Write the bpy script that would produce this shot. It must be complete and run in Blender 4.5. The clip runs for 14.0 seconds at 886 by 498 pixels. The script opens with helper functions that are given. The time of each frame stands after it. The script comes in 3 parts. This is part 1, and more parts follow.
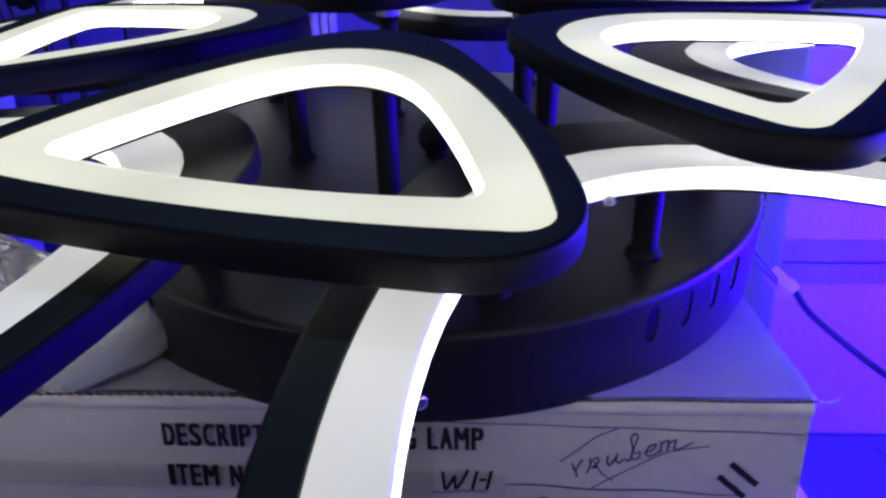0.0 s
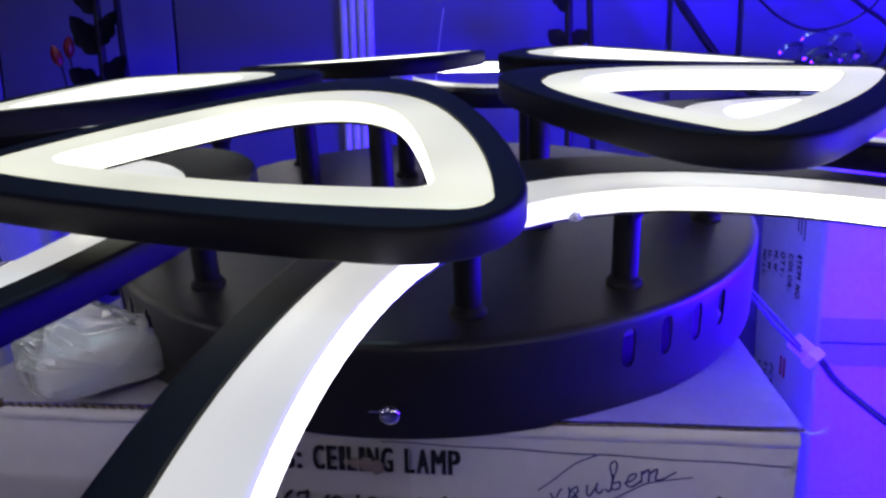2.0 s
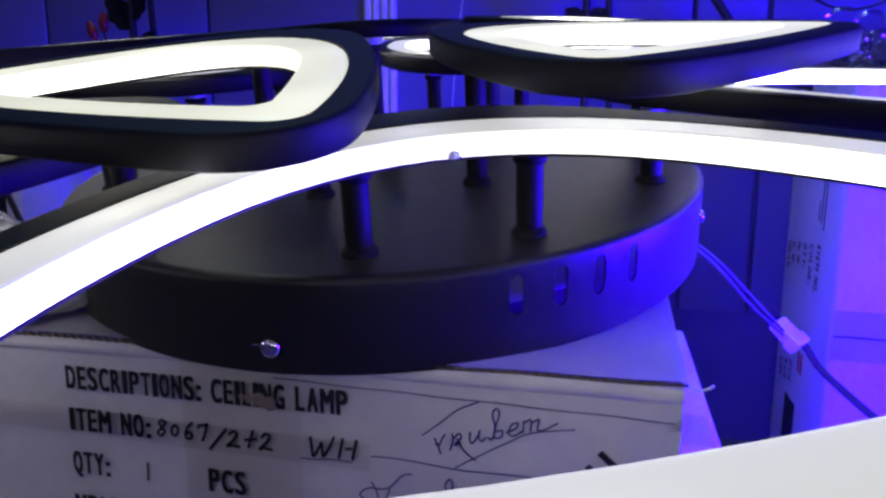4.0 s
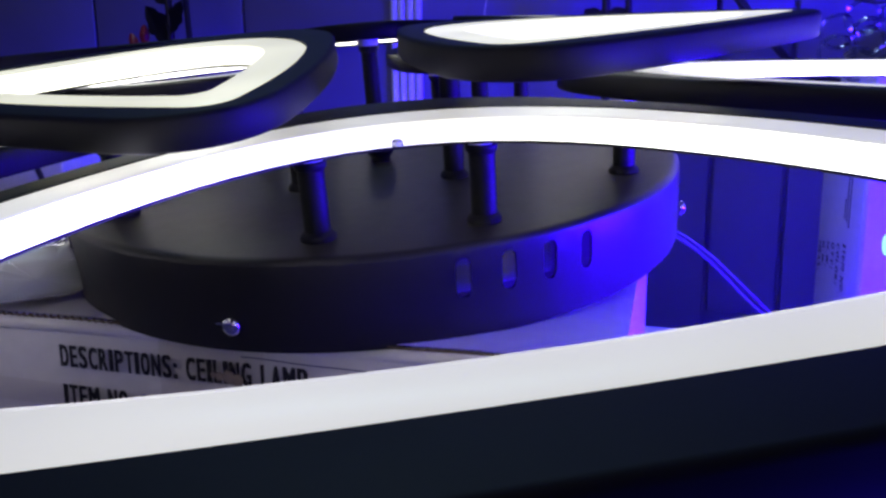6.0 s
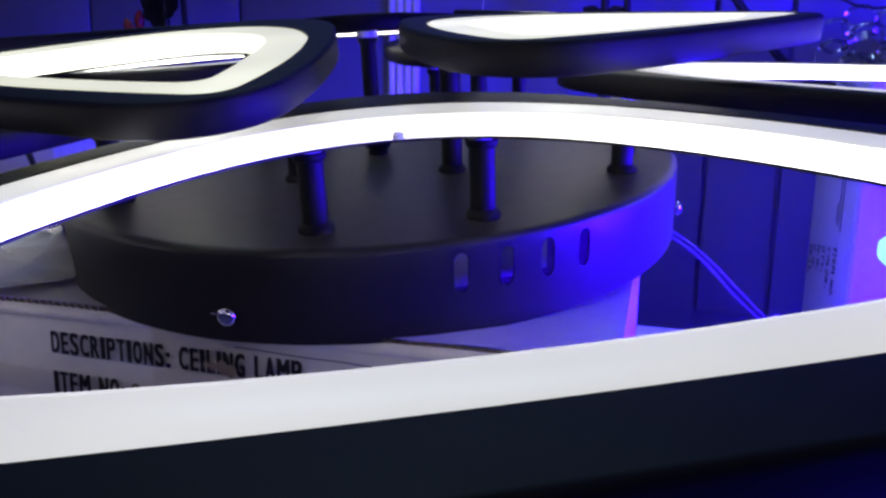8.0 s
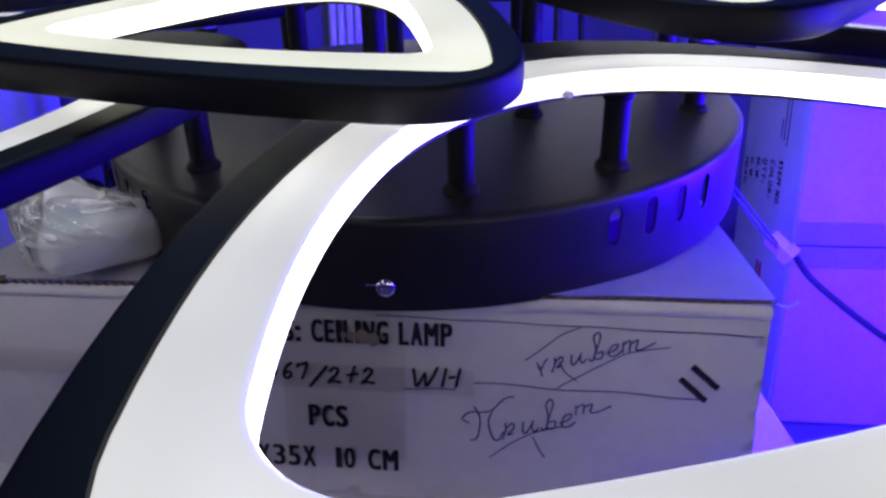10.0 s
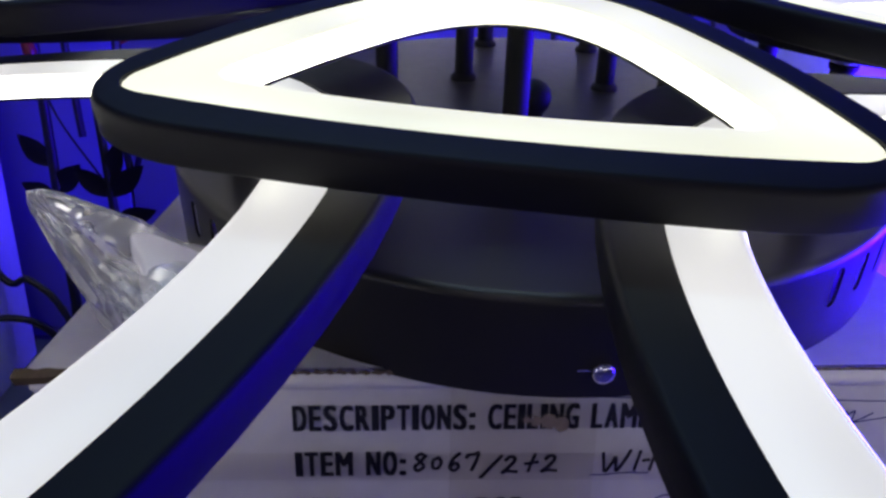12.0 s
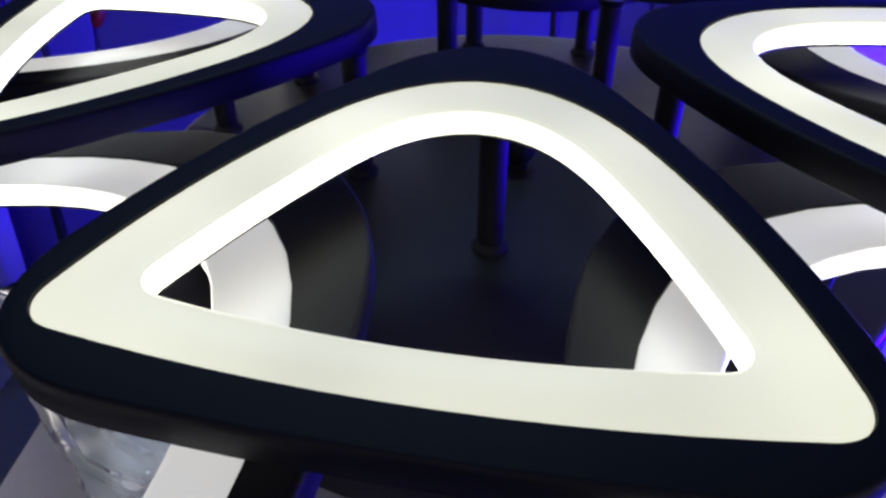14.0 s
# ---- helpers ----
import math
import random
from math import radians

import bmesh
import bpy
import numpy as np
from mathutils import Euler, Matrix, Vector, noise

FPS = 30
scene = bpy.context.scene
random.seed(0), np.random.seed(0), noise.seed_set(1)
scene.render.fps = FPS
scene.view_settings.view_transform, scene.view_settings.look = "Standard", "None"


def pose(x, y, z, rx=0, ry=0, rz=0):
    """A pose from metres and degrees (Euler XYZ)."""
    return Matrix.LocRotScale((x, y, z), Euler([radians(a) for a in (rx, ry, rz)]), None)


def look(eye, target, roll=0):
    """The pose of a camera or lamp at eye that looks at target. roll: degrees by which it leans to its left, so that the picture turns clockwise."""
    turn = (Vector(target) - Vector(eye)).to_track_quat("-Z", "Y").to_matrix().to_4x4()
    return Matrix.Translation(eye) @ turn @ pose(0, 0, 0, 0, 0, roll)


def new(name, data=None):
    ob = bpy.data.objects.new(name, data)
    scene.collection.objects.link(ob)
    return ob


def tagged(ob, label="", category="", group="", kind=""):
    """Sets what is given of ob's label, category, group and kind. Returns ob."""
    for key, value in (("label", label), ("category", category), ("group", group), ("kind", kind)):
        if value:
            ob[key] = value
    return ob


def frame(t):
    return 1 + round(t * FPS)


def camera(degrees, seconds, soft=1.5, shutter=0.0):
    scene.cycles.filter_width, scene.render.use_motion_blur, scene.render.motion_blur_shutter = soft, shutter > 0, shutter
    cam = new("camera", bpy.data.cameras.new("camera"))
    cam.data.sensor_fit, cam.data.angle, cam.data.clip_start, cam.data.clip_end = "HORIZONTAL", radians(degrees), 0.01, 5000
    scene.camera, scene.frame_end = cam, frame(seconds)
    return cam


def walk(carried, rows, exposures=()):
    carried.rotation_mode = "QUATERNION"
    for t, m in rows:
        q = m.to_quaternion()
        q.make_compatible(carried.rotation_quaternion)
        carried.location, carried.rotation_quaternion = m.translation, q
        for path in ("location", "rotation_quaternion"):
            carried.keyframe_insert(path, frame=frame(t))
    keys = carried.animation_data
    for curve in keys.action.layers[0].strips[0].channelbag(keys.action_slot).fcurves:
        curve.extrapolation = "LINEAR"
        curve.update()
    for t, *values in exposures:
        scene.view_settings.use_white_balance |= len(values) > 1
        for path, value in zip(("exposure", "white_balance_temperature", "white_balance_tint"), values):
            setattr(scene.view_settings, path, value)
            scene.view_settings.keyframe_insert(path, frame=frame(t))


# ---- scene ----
cam = camera(63.27, 14.0, soft=2.8)
ROWS = [
    (0, 0.0444, -0.2550, 0.2505, 71.14, 0.70, 2.57),
    (0.5, 0.0553, -0.2706, 0.2434, 74.37, 1.30, 5.06),
    (1, 0.0602, -0.2758, 0.2384, 77.00, 1.46, 6.94),
    (1.5, 0.0655, -0.2742, 0.2335, 81.18, 0.79, 6.92),
    (2, 0.0765, -0.2716, 0.2203, 79.60, 0.98, 7.12),
    (2.5, 0.0788, -0.2704, 0.2125, 79.24, 0.88, 7.03),
    (3, 0.0984, -0.2681, 0.2107, 78.66, 0.48, 7.78),
    (3.5, 0.1224, -0.2653, 0.2082, 78.29, -0.02, 8.93),
    (3.7, 0.1327, -0.2627, 0.2016, 79.09, -0.22, 10.57),
    (5.8, 0.1900, -0.2649, 0.1912, 80.12, 0.58, 17.41),
    (6, 0.1919, -0.2649, 0.1905, 80.10, 0.64, 17.43),
    (6.5, 0.1966, -0.2618, 0.1888, 80.01, -0.00, 17.46),
    (7, 0.1983, -0.2647, 0.1898, 79.86, -0.29, 17.51),
    (7.2, 0.1982, -0.2640, 0.1899, 79.90, -0.40, 17.48),
    (9.3, 0.1282, -0.2729, 0.1980, 76.58, -1.26, 12.45),
    (9.5, 0.1132, -0.2754, 0.2012, 74.33, -0.77, 10.69),
    (10, 0.0731, -0.2835, 0.2071, 73.01, 0.33, 5.84),
    (10.5, 0.0407, -0.2849, 0.2109, 71.47, 0.47, 2.01),
    (11, 0.0174, -0.2780, 0.2158, 70.58, 0.10, -0.25),
    (11.5, -0.0217, -0.2603, 0.2245, 70.89, -0.43, -1.35),
    (12, -0.0419, -0.2314, 0.2289, 70.58, -0.80, -2.28),
    (12.5, -0.0421, -0.2059, 0.2385, 69.14, -0.89, -4.53),
    (13, -0.0305, -0.1983, 0.2548, 68.00, -0.38, -1.83),
    (13.5, -0.0246, -0.1921, 0.2827, 66.11, 0.22, -1.18),
    (14, -0.0239, -0.1864, 0.2924, 63.27, 0.65, -1.70),
]
walk(cam, [(t, pose(x, y, z, rx, ry, rz)) for t, x, y, z, rx, ry, rz in ROWS], [(0, -0.12), (1, -0.10), (2.5, 0.0), (11, 0.0), (11.5, 0.10), (12, 0.22), (12.5, 0.17), (13, 0.10), (13.5, -0.02), (14, -0.08)])

# ---- light ----
world = bpy.data.worlds.new("world")
scene.world = world
world.use_nodes = True
world.node_tree.nodes["Background"].inputs[0].default_value = (0.05, 0.06, 0.32, 1)
world.node_tree.nodes["Background"].inputs[1].default_value = 0.30


def area_lamp(name, m, size_x, size_y, watts, colour):
    data = bpy.data.lights.new(name, "AREA")
    data.shape, data.size, data.size_y = "RECTANGLE", size_x, size_y
    data.energy, data.color = watts, colour
    ob = new(name, data)
    ob.matrix_world = m
    return ob


BLUE = (0.026, 0.001, 1.0)
LED_AT = (0.2915, 0.0893, 0.136)
led = bpy.data.lights.new("blue_led_light", "POINT")
led.energy, led.color, led.shadow_soft_size = 4.2, BLUE, 0.009
new("blue_led_light", led).location = LED_AT
# unseen area lamp added to strengthen the bulb's blue on cartons and wall
area_lamp("added_blue_fill", look((0.86, 0.16, 0.10), (0.36, 0.40, 0.11)), 0.30, 0.16, 44.0, BLUE)
# added cool fill from above, no fixture behind it; brightens rims and lids
area_lamp("added_overhead_fill", look((-0.2, 0.45, 1.60), (-0.2, 0.05, 0.0)), 1.2, 0.05, 4.2, (0.50, 0.80, 1.0))
# added fill behind the camera, without a real source, to lift the carton front
area_lamp("added_front_fill", look((-0.3, -1.5, 1.0), (0.0, 0.0, 0.05)), 1.0, 0.7, 3.4, (0.90, 0.80, 1.0))


# ---- materials ----
def material(name, colour, rough=0.5, metal=0.0, grain=0.0, scale=60.0, bump=0.0, spec=0.5, emit=None, power=0.0, uneven=0.0, fade=None, sheen=0.0):
    """Principled paint with two scales of noise in colour and a fine relief."""
    m = bpy.data.materials.new(name)
    m.use_nodes = True
    nt = m.node_tree
    p = nt.nodes["Principled BSDF"]
    p.inputs["Base Color"].default_value = (*colour, 1)
    p.inputs["Roughness"].default_value = rough
    p.inputs["Metallic"].default_value = metal
    p.inputs["Specular IOR Level"].default_value = spec
    if sheen:
        p.inputs["Sheen Weight"].default_value = sheen
        p.inputs["Sheen Roughness"].default_value = 0.35
        p.inputs["Sheen Tint"].default_value = (1.0, 0.93, 0.80, 1)
    if emit:
        p.inputs["Emission Color"].default_value = (*emit, 1)
        p.inputs["Emission Strength"].default_value = power
    if uneven:
        co = nt.nodes.new("ShaderNodeTexCoord")
        nz = nt.nodes.new("ShaderNodeTexNoise")
        nz.inputs["Scale"].default_value = 11
        nz.inputs["Detail"].default_value = 1.5
        mr = nt.nodes.new("ShaderNodeMapRange")
        mr.inputs["From Min"].default_value, mr.inputs["From Max"].default_value = 0.3, 0.7
        mr.inputs["To Min"].default_value, mr.inputs["To Max"].default_value = power * (1 - uneven), power * (1 + uneven)
        nt.links.new(co.outputs["Object"], nz.inputs["Vector"])
        nt.links.new(nz.outputs["Fac"], mr.inputs["Value"])
        glow = mr.outputs["Result"]
        if fade:
            # the light strip stops short of the petal's inner end
            xyz = nt.nodes.new("ShaderNodeSeparateXYZ")
            end = nt.nodes.new("ShaderNodeMapRange")
            end.interpolation_type = "SMOOTHSTEP"
            end.inputs["From Min"].default_value, end.inputs["From Max"].default_value = fade[0], fade[1]
            end.inputs["To Min"].default_value, end.inputs["To Max"].default_value = fade[2], 1.0
            times = nt.nodes.new("ShaderNodeMath")
            times.operation = "MULTIPLY"
            nt.links.new(co.outputs["Object"], xyz.inputs["Vector"])
            nt.links.new(xyz.outputs["X"], end.inputs["Value"])
            nt.links.new(glow, times.inputs[0])
            nt.links.new(end.outputs["Result"], times.inputs[1])
            glow = times.outputs[0]
        nt.links.new(glow, p.inputs["Emission Strength"])
    if grain or bump:
        co = nt.nodes.new("ShaderNodeTexCoord")
        n1 = nt.nodes.new("ShaderNodeTexNoise")
        n1.inputs["Scale"].default_value = scale
        n1.inputs["Detail"].default_value = 8
        n2 = nt.nodes.new("ShaderNodeTexNoise")
        n2.inputs["Scale"].default_value = scale * 0.12
        n2.inputs["Detail"].default_value = 3
        nt.links.new(co.outputs["Object"], n1.inputs["Vector"])
        nt.links.new(co.outputs["Object"], n2.inputs["Vector"])
        add = nt.nodes.new("ShaderNodeMath")
        add.operation = "ADD"
        nt.links.new(n1.outputs["Fac"], add.inputs[0])
        nt.links.new(n2.outputs["Fac"], add.inputs[1])
        if grain:
            ramp = nt.nodes.new("ShaderNodeMapRange")
            ramp.inputs["From Min"].default_value = 0.6
            ramp.inputs["From Max"].default_value = 1.4
            ramp.inputs["To Min"].default_value = 1 - grain
            ramp.inputs["To Max"].default_value = 1 + grain
            nt.links.new(add.outputs[0], ramp.inputs["Value"])
            mul = nt.nodes.new("ShaderNodeVectorMath")
            mul.operation = "SCALE"
            mul.inputs[0].default_value = colour
            nt.links.new(ramp.outputs["Result"], mul.inputs["Scale"])
            nt.links.new(mul.outputs[0], p.inputs["Base Color"])
            r2 = nt.nodes.new("ShaderNodeMapRange")
            r2.inputs["From Min"].default_value = 0.6
            r2.inputs["From Max"].default_value = 1.4
            r2.inputs["To Min"].default_value = max(0.02, rough - grain * 0.3)
            r2.inputs["To Max"].default_value = min(1, rough + grain * 0.3)
            nt.links.new(add.outputs[0], r2.inputs["Value"])
            nt.links.new(r2.outputs["Result"], p.inputs["Roughness"])
        if bump:
            b = nt.nodes.new("ShaderNodeBump")
            b.inputs["Strength"].default_value = bump
            b.inputs["Distance"].default_value = 0.001
            nt.links.new(add.outputs[0], b.inputs["Height"])
            nt.links.new(b.outputs["Normal"], p.inputs["Normal"])
    return m


def glassy(name, colour, rough, mix, haze=0.0):
    """Clear film or glass: lets most light through and mirrors some; haze mixes in diffuse white for reflections."""
    m = bpy.data.materials.new(name)
    m.use_nodes = True
    nt = m.node_tree
    nt.nodes.clear()
    out = nt.nodes.new("ShaderNodeOutputMaterial")
    t = nt.nodes.new("ShaderNodeBsdfTransparent")
    t.inputs[0].default_value = (*colour, 1)
    g = nt.nodes.new("ShaderNodeBsdfGlossy")
    g.inputs["Roughness"].default_value = rough
    fr = nt.nodes.new("ShaderNodeFresnel")
    fr.inputs["IOR"].default_value = mix
    mx = nt.nodes.new("ShaderNodeMixShader")
    nt.links.new(fr.outputs[0], mx.inputs[0])
    base = t
    if haze:
        d = nt.nodes.new("ShaderNodeBsdfDiffuse")
        d.inputs[0].default_value = (0.8, 0.8, 0.82, 1)
        base = nt.nodes.new("ShaderNodeMixShader")
        base.inputs[0].default_value = haze
        nt.links.new(t.outputs[0], base.inputs[1])
        nt.links.new(d.outputs[0], base.inputs[2])
    nt.links.new(base.outputs[0], mx.inputs[1])
    nt.links.new(g.outputs[0], mx.inputs[2])
    nt.links.new(mx.outputs[0], out.inputs[0])
    return m


BLACK = material("black_powder_coat", (0.008, 0.008, 0.009), 0.58, 0.0, 0.10, 1400, 0.02, spec=0.24)
PLATE = material("black_plate_coat", (0.0140, 0.0133, 0.0117), 0.42, 0.0, 0.12, 900, 0.03, spec=0.42, sheen=0.08)
DIFF_TOP = material("warm_acrylic_face", (0.26, 0.26, 0.245), 0.35, emit=(0.985, 0.99, 0.80), power=0.89, uneven=0.24, fade=(0.065, 0.19, 0.80))
DIFF_IN = material("warm_acrylic_wall", (0.35, 0.35, 0.33), 0.35, emit=(1.0, 0.985, 0.80), power=5.0, uneven=0.25, fade=(0.088, 0.16, 0.15))
COOL_TOP = material("cool_acrylic_face", (0.45, 0.45, 0.45), 0.35, emit=(1.0, 0.99, 0.95), power=0.62, uneven=0.18, fade=(0.12, 0.26, 0.74))
COOL_IN = material("cool_acrylic_wall", (0.45, 0.45, 0.45), 0.35, emit=(1.0, 0.98, 0.88), power=6.0, uneven=0.25, fade=(0.141, 0.235, 0.09))
CAP = material("white_nylon_cap", (0.85, 0.85, 0.85), 0.4, grain=0.04)
STEEL = material("chrome_screw", (0.75, 0.75, 0.75), 0.18, 1.0, 0.1, 500)
CARD = material("white_carton_board", (0.76, 0.735, 0.73), 0.62, 0.0, 0.07, 120, 0.12)
# brown of raw board edges, also used as painted shade in the carton folds
EDGE_AND_FOLD_SHADE = material("brown_edge_and_fold_shade", (0.15, 0.11, 0.07), 0.85, 0.0, 0.25, 400, 0.3)
TORN = material("torn_board", (0.24, 0.19, 0.15), 0.9, 0.0, 0.3, 300, 0.3)
INK = material("black_print", (0.012, 0.012, 0.016), 0.55)
PEN = material("blue_ballpoint", (0.02, 0.02, 0.16), 0.5)
MARKER = material("black_marker", (0.015, 0.013, 0.02), 0.5, grain=0.2, scale=300)
REDINK = material("red_print", (0.5, 0.02, 0.03), 0.5)
TAPE = glassy("clear_tape", (0.93, 0.92, 0.90), 0.15, 1.25)
# pale walls and boards; part of the blue light is put into this colour
WALL = material("blue_light_tinted_wall", (0.135, 0.122, 0.27), 0.6, 0.0, 0.08, 14, 0.1)
FLOOR = material("dark_floor_tile", (0.10, 0.10, 0.12), 0.45, 0.0, 0.2, 20, 0.1)
IRON = material("black_iron", (0.015, 0.015, 0.017), 0.45, 0.3, 0.2, 200, 0.2)
RED = material("red_lacquer", (0.26, 0.016, 0.012), 0.35, grain=0.15, scale=200)
CABLE = material("black_cable", (0.015, 0.015, 0.018), 0.38)
CABLE_BLUE = material("grey_lead", (0.12, 0.12, 0.15), 0.4)
CONN = material("white_nylon_connector", (0.75, 0.72, 0.78), 0.35, grain=0.05)
# the haze puts the film's white reflections into its colour
FILM = glassy("clear_film", (0.90, 0.90, 0.92), 0.12, 1.75, 0.32)
GLASS = glassy("clear_acrylic_ring", (0.90, 0.92, 1.0), 0.05, 1.75)
PLASTIC = material("white_plastic", (0.78, 0.78, 0.80), 0.3, grain=0.03)
LEDM = material("led_dome", (0.3, 0.6, 0.8), 0.3, emit=(0.25, 0.75, 1.0), power=1.6)


# ---- mesh helpers ----
def finish(name, bm, mats, smooth=40):
    me = bpy.data.meshes.new(name)
    bmesh.ops.recalc_face_normals(bm, faces=bm.faces)
    for f in bm.faces:
        f.smooth = bool(smooth)
    bm.to_mesh(me)
    bm.free()
    for m in mats if isinstance(mats, (list, tuple)) else [mats]:
        me.materials.append(m)
    if smooth:
        me.set_sharp_from_angle(angle=radians(smooth))
    return me


def part(name, bm, mats, parent=None, label="", m=None, smooth=40):
    ob = new(name, bm if isinstance(bm, bpy.types.Mesh) else finish(name, bm, mats, smooth))
    ob.parent = parent
    if m is not None:
        ob.matrix_local = m
    if label:
        ob["label"] = label
    return ob


def thing(name, m, label, category, group="", kind=""):
    return tagged(place(new(name), m), label, category, group, kind)


def place(ob, m):
    ob.matrix_world = m
    return ob


def lathe(bm, prof, n=32, cap=True, m=Matrix()):
    """Turn a profile of (radius, height) round z."""
    rings = []
    for r, z in prof:
        rings.append([bm.verts.new(m @ Vector((r * math.cos(2 * math.pi * i / n), r * math.sin(2 * math.pi * i / n), z))) for i in range(n)])
    for a, b in zip(rings, rings[1:]):
        for i in range(n):
            bm.faces.new((a[i], a[(i + 1) % n], b[(i + 1) % n], b[i]))
    if cap:
        bm.faces.new(rings[0][::-1])
        bm.faces.new(rings[-1])
    return bm


def box(bm, lo, hi, bev=0.0, seg=2):
    made = bmesh.ops.create_cube(bm, size=1)["verts"]
    for v in made:
        v.co = Vector([lo[i] + (v.co[i] + 0.5) * (hi[i] - lo[i]) for i in range(3)])
    if bev:
        edges = list({e for v in made for e in v.link_edges})
        bmesh.ops.bevel(bm, geom=edges, offset=bev, segments=seg, affect="EDGES", profile=0.5)
    return bm


def tube(bm, pts, r, n=8, taper=None):
    """A round bar along points."""
    pts = [Vector(p) for p in pts]
    rings, up = [], Vector((0.13, 0.31, 0.94)).normalized()
    for i, p in enumerate(pts):
        d = (pts[min(i + 1, len(pts) - 1)] - pts[max(i - 1, 0)]).normalized()
        a = d.cross(up)
        a = (a if a.length > 0.05 else d.cross(Vector((1, 0, 0)))).normalized()
        b = d.cross(a)
        k = r if taper is None else r * (1 + (taper - 1) * i / (len(pts) - 1))
        rings.append([bm.verts.new(p + k * (math.cos(2 * math.pi * j / n) * a + math.sin(2 * math.pi * j / n) * b)) for j in range(n)])
    for a, b in zip(rings, rings[1:]):
        for j in range(n):
            bm.faces.new((a[j], a[(j + 1) % n], b[(j + 1) % n], b[j]))
    bm.faces.new(rings[0][::-1])
    bm.faces.new(rings[-1])
    return bm


def smooth_path(ctrl, n=12):
    """Catmull-Rom through a few points."""
    c = [Vector(p) for p in ctrl]
    c = [2 * c[0] - c[1]] + c + [2 * c[-1] - c[-2]]
    out = []
    for i in range(1, len(c) - 2):
        for k in range(n):
            t = k / n
            a, b, d, e = c[i - 1], c[i], c[i + 1], c[i + 2]
            out.append(0.5 * (2 * b + (d - a) * t + (2 * a - 5 * b + 4 * d - e) * t * t + (3 * b - a - 3 * d + e) * t ** 3))
    return out + [c[-2]]


def bridge(bm, loops, mats=None, closed=False):
    rings = [[bm.verts.new(p) for p in lp] for lp in loops]
    pairs = list(zip(rings, rings[1:])) + ([(rings[-1], rings[0])] if closed else [])
    for k, (a, b) in enumerate(pairs):
        for i in range(len(a)):
            f = bm.faces.new((a[i], a[(i + 1) % len(a)], b[(i + 1) % len(a)], b[i]))
            if mats:
                f.material_index = mats[k]
    return rings


# ---- the room ----
WALL_Y, FLOOR_Z = 0.68, -0.22


def slab(name, lo, hi, mat, label, category="", bev=0.0):
    ob = new(name, finish(name, box(bmesh.new(), lo, hi, bev), mat, 0 if not bev else 40))
    return tagged(ob, label, category or name.split("_")[0], kind="structure")


slab("floor", (-2.2, -1.6, FLOOR_Z - 0.05), (2.0, WALL_Y + 0.1, FLOOR_Z), FLOOR, "dark bluish floor under the stacked cartons", "floor")
slab("wall_north", (-2.2, WALL_Y + 0.004, FLOOR_Z), (2.0, WALL_Y + 0.1, 1.9), WALL, "plain wall with blue light put into its colour", "wall")
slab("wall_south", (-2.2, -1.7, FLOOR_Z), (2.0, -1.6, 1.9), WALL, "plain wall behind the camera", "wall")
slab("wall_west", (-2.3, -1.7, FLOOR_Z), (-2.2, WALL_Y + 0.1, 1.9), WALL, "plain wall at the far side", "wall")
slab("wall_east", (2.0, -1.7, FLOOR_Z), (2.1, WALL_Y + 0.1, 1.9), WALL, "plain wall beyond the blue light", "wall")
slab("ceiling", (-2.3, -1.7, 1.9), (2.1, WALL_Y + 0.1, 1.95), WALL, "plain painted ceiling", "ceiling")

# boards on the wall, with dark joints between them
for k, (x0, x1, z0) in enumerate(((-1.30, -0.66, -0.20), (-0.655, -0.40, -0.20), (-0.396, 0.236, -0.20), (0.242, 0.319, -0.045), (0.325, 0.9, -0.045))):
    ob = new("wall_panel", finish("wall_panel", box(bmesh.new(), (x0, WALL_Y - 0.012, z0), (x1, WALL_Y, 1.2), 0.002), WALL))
    tagged(ob, "smooth white board on the wall, blue light put into its colour", "panel", "boards on the wall", "structure")

# fluted white pole on the wall
bm = bmesh.new()
for k in range(4):
    lathe(bm, [(0.0052, 0.0), (0.0052, 1.2)], 12, m=Matrix.Translation((-0.1665 + 0.0112 * k, WALL_Y - 0.014, -0.2)))
tagged(part("cable_trunking", bm, PLASTIC), "white fluted plastic trunking running up the wall", "trunking", kind="structure")


# ---- cartons ----
def wall_grid(bm, f, nu, nv):
    """A sheet of nu x nv cells from f(u, v)."""
    g = [[bm.verts.new(f(i / nu, j / nv)) for j in range(nv + 1)] for i in range(nu + 1)]
    for i in range(nu):
        for j in range(nv):
            bm.faces.new((g[i][j], g[i + 1][j], g[i + 1][j + 1], g[i][j + 1]))
    return g


GLYPHS = {}
WIDE = {"I": 0.17, "M": 0.52, "W": 0.54, ":": 0.15, ".": 0.13, " ": 0.22, "1": 0.20, "T": 0.38, "L": 0.34, "E": 0.35}


def glyph(c):
    """Outline of one letter of the built-in font, filled, scaled to a box of height 1 and its own condensed width."""
    if c not in GLYPHS:
        cu = bpy.data.curves.new("letter", "FONT")
        cu.body, cu.size, cu.resolution_u = c, 1.0, 3
        tmp = bpy.data.objects.new("letter", cu)
        scene.collection.objects.link(tmp)
        bpy.context.view_layer.update()
        me = bpy.data.meshes.new_from_object(tmp.evaluated_get(bpy.context.evaluated_depsgraph_get()))
        bpy.data.objects.remove(tmp)
        xs = [v.co.x for v in me.vertices]
        k = WIDE.get(c, 0.42) / max(1e-6, max(xs) - min(xs))
        GLYPHS[c] = [((v.co.x - min(xs)) * k, v.co.y / 0.69) for v in me.vertices], [tuple(f.vertices) for f in me.polygons]
    return GLYPHS[c]


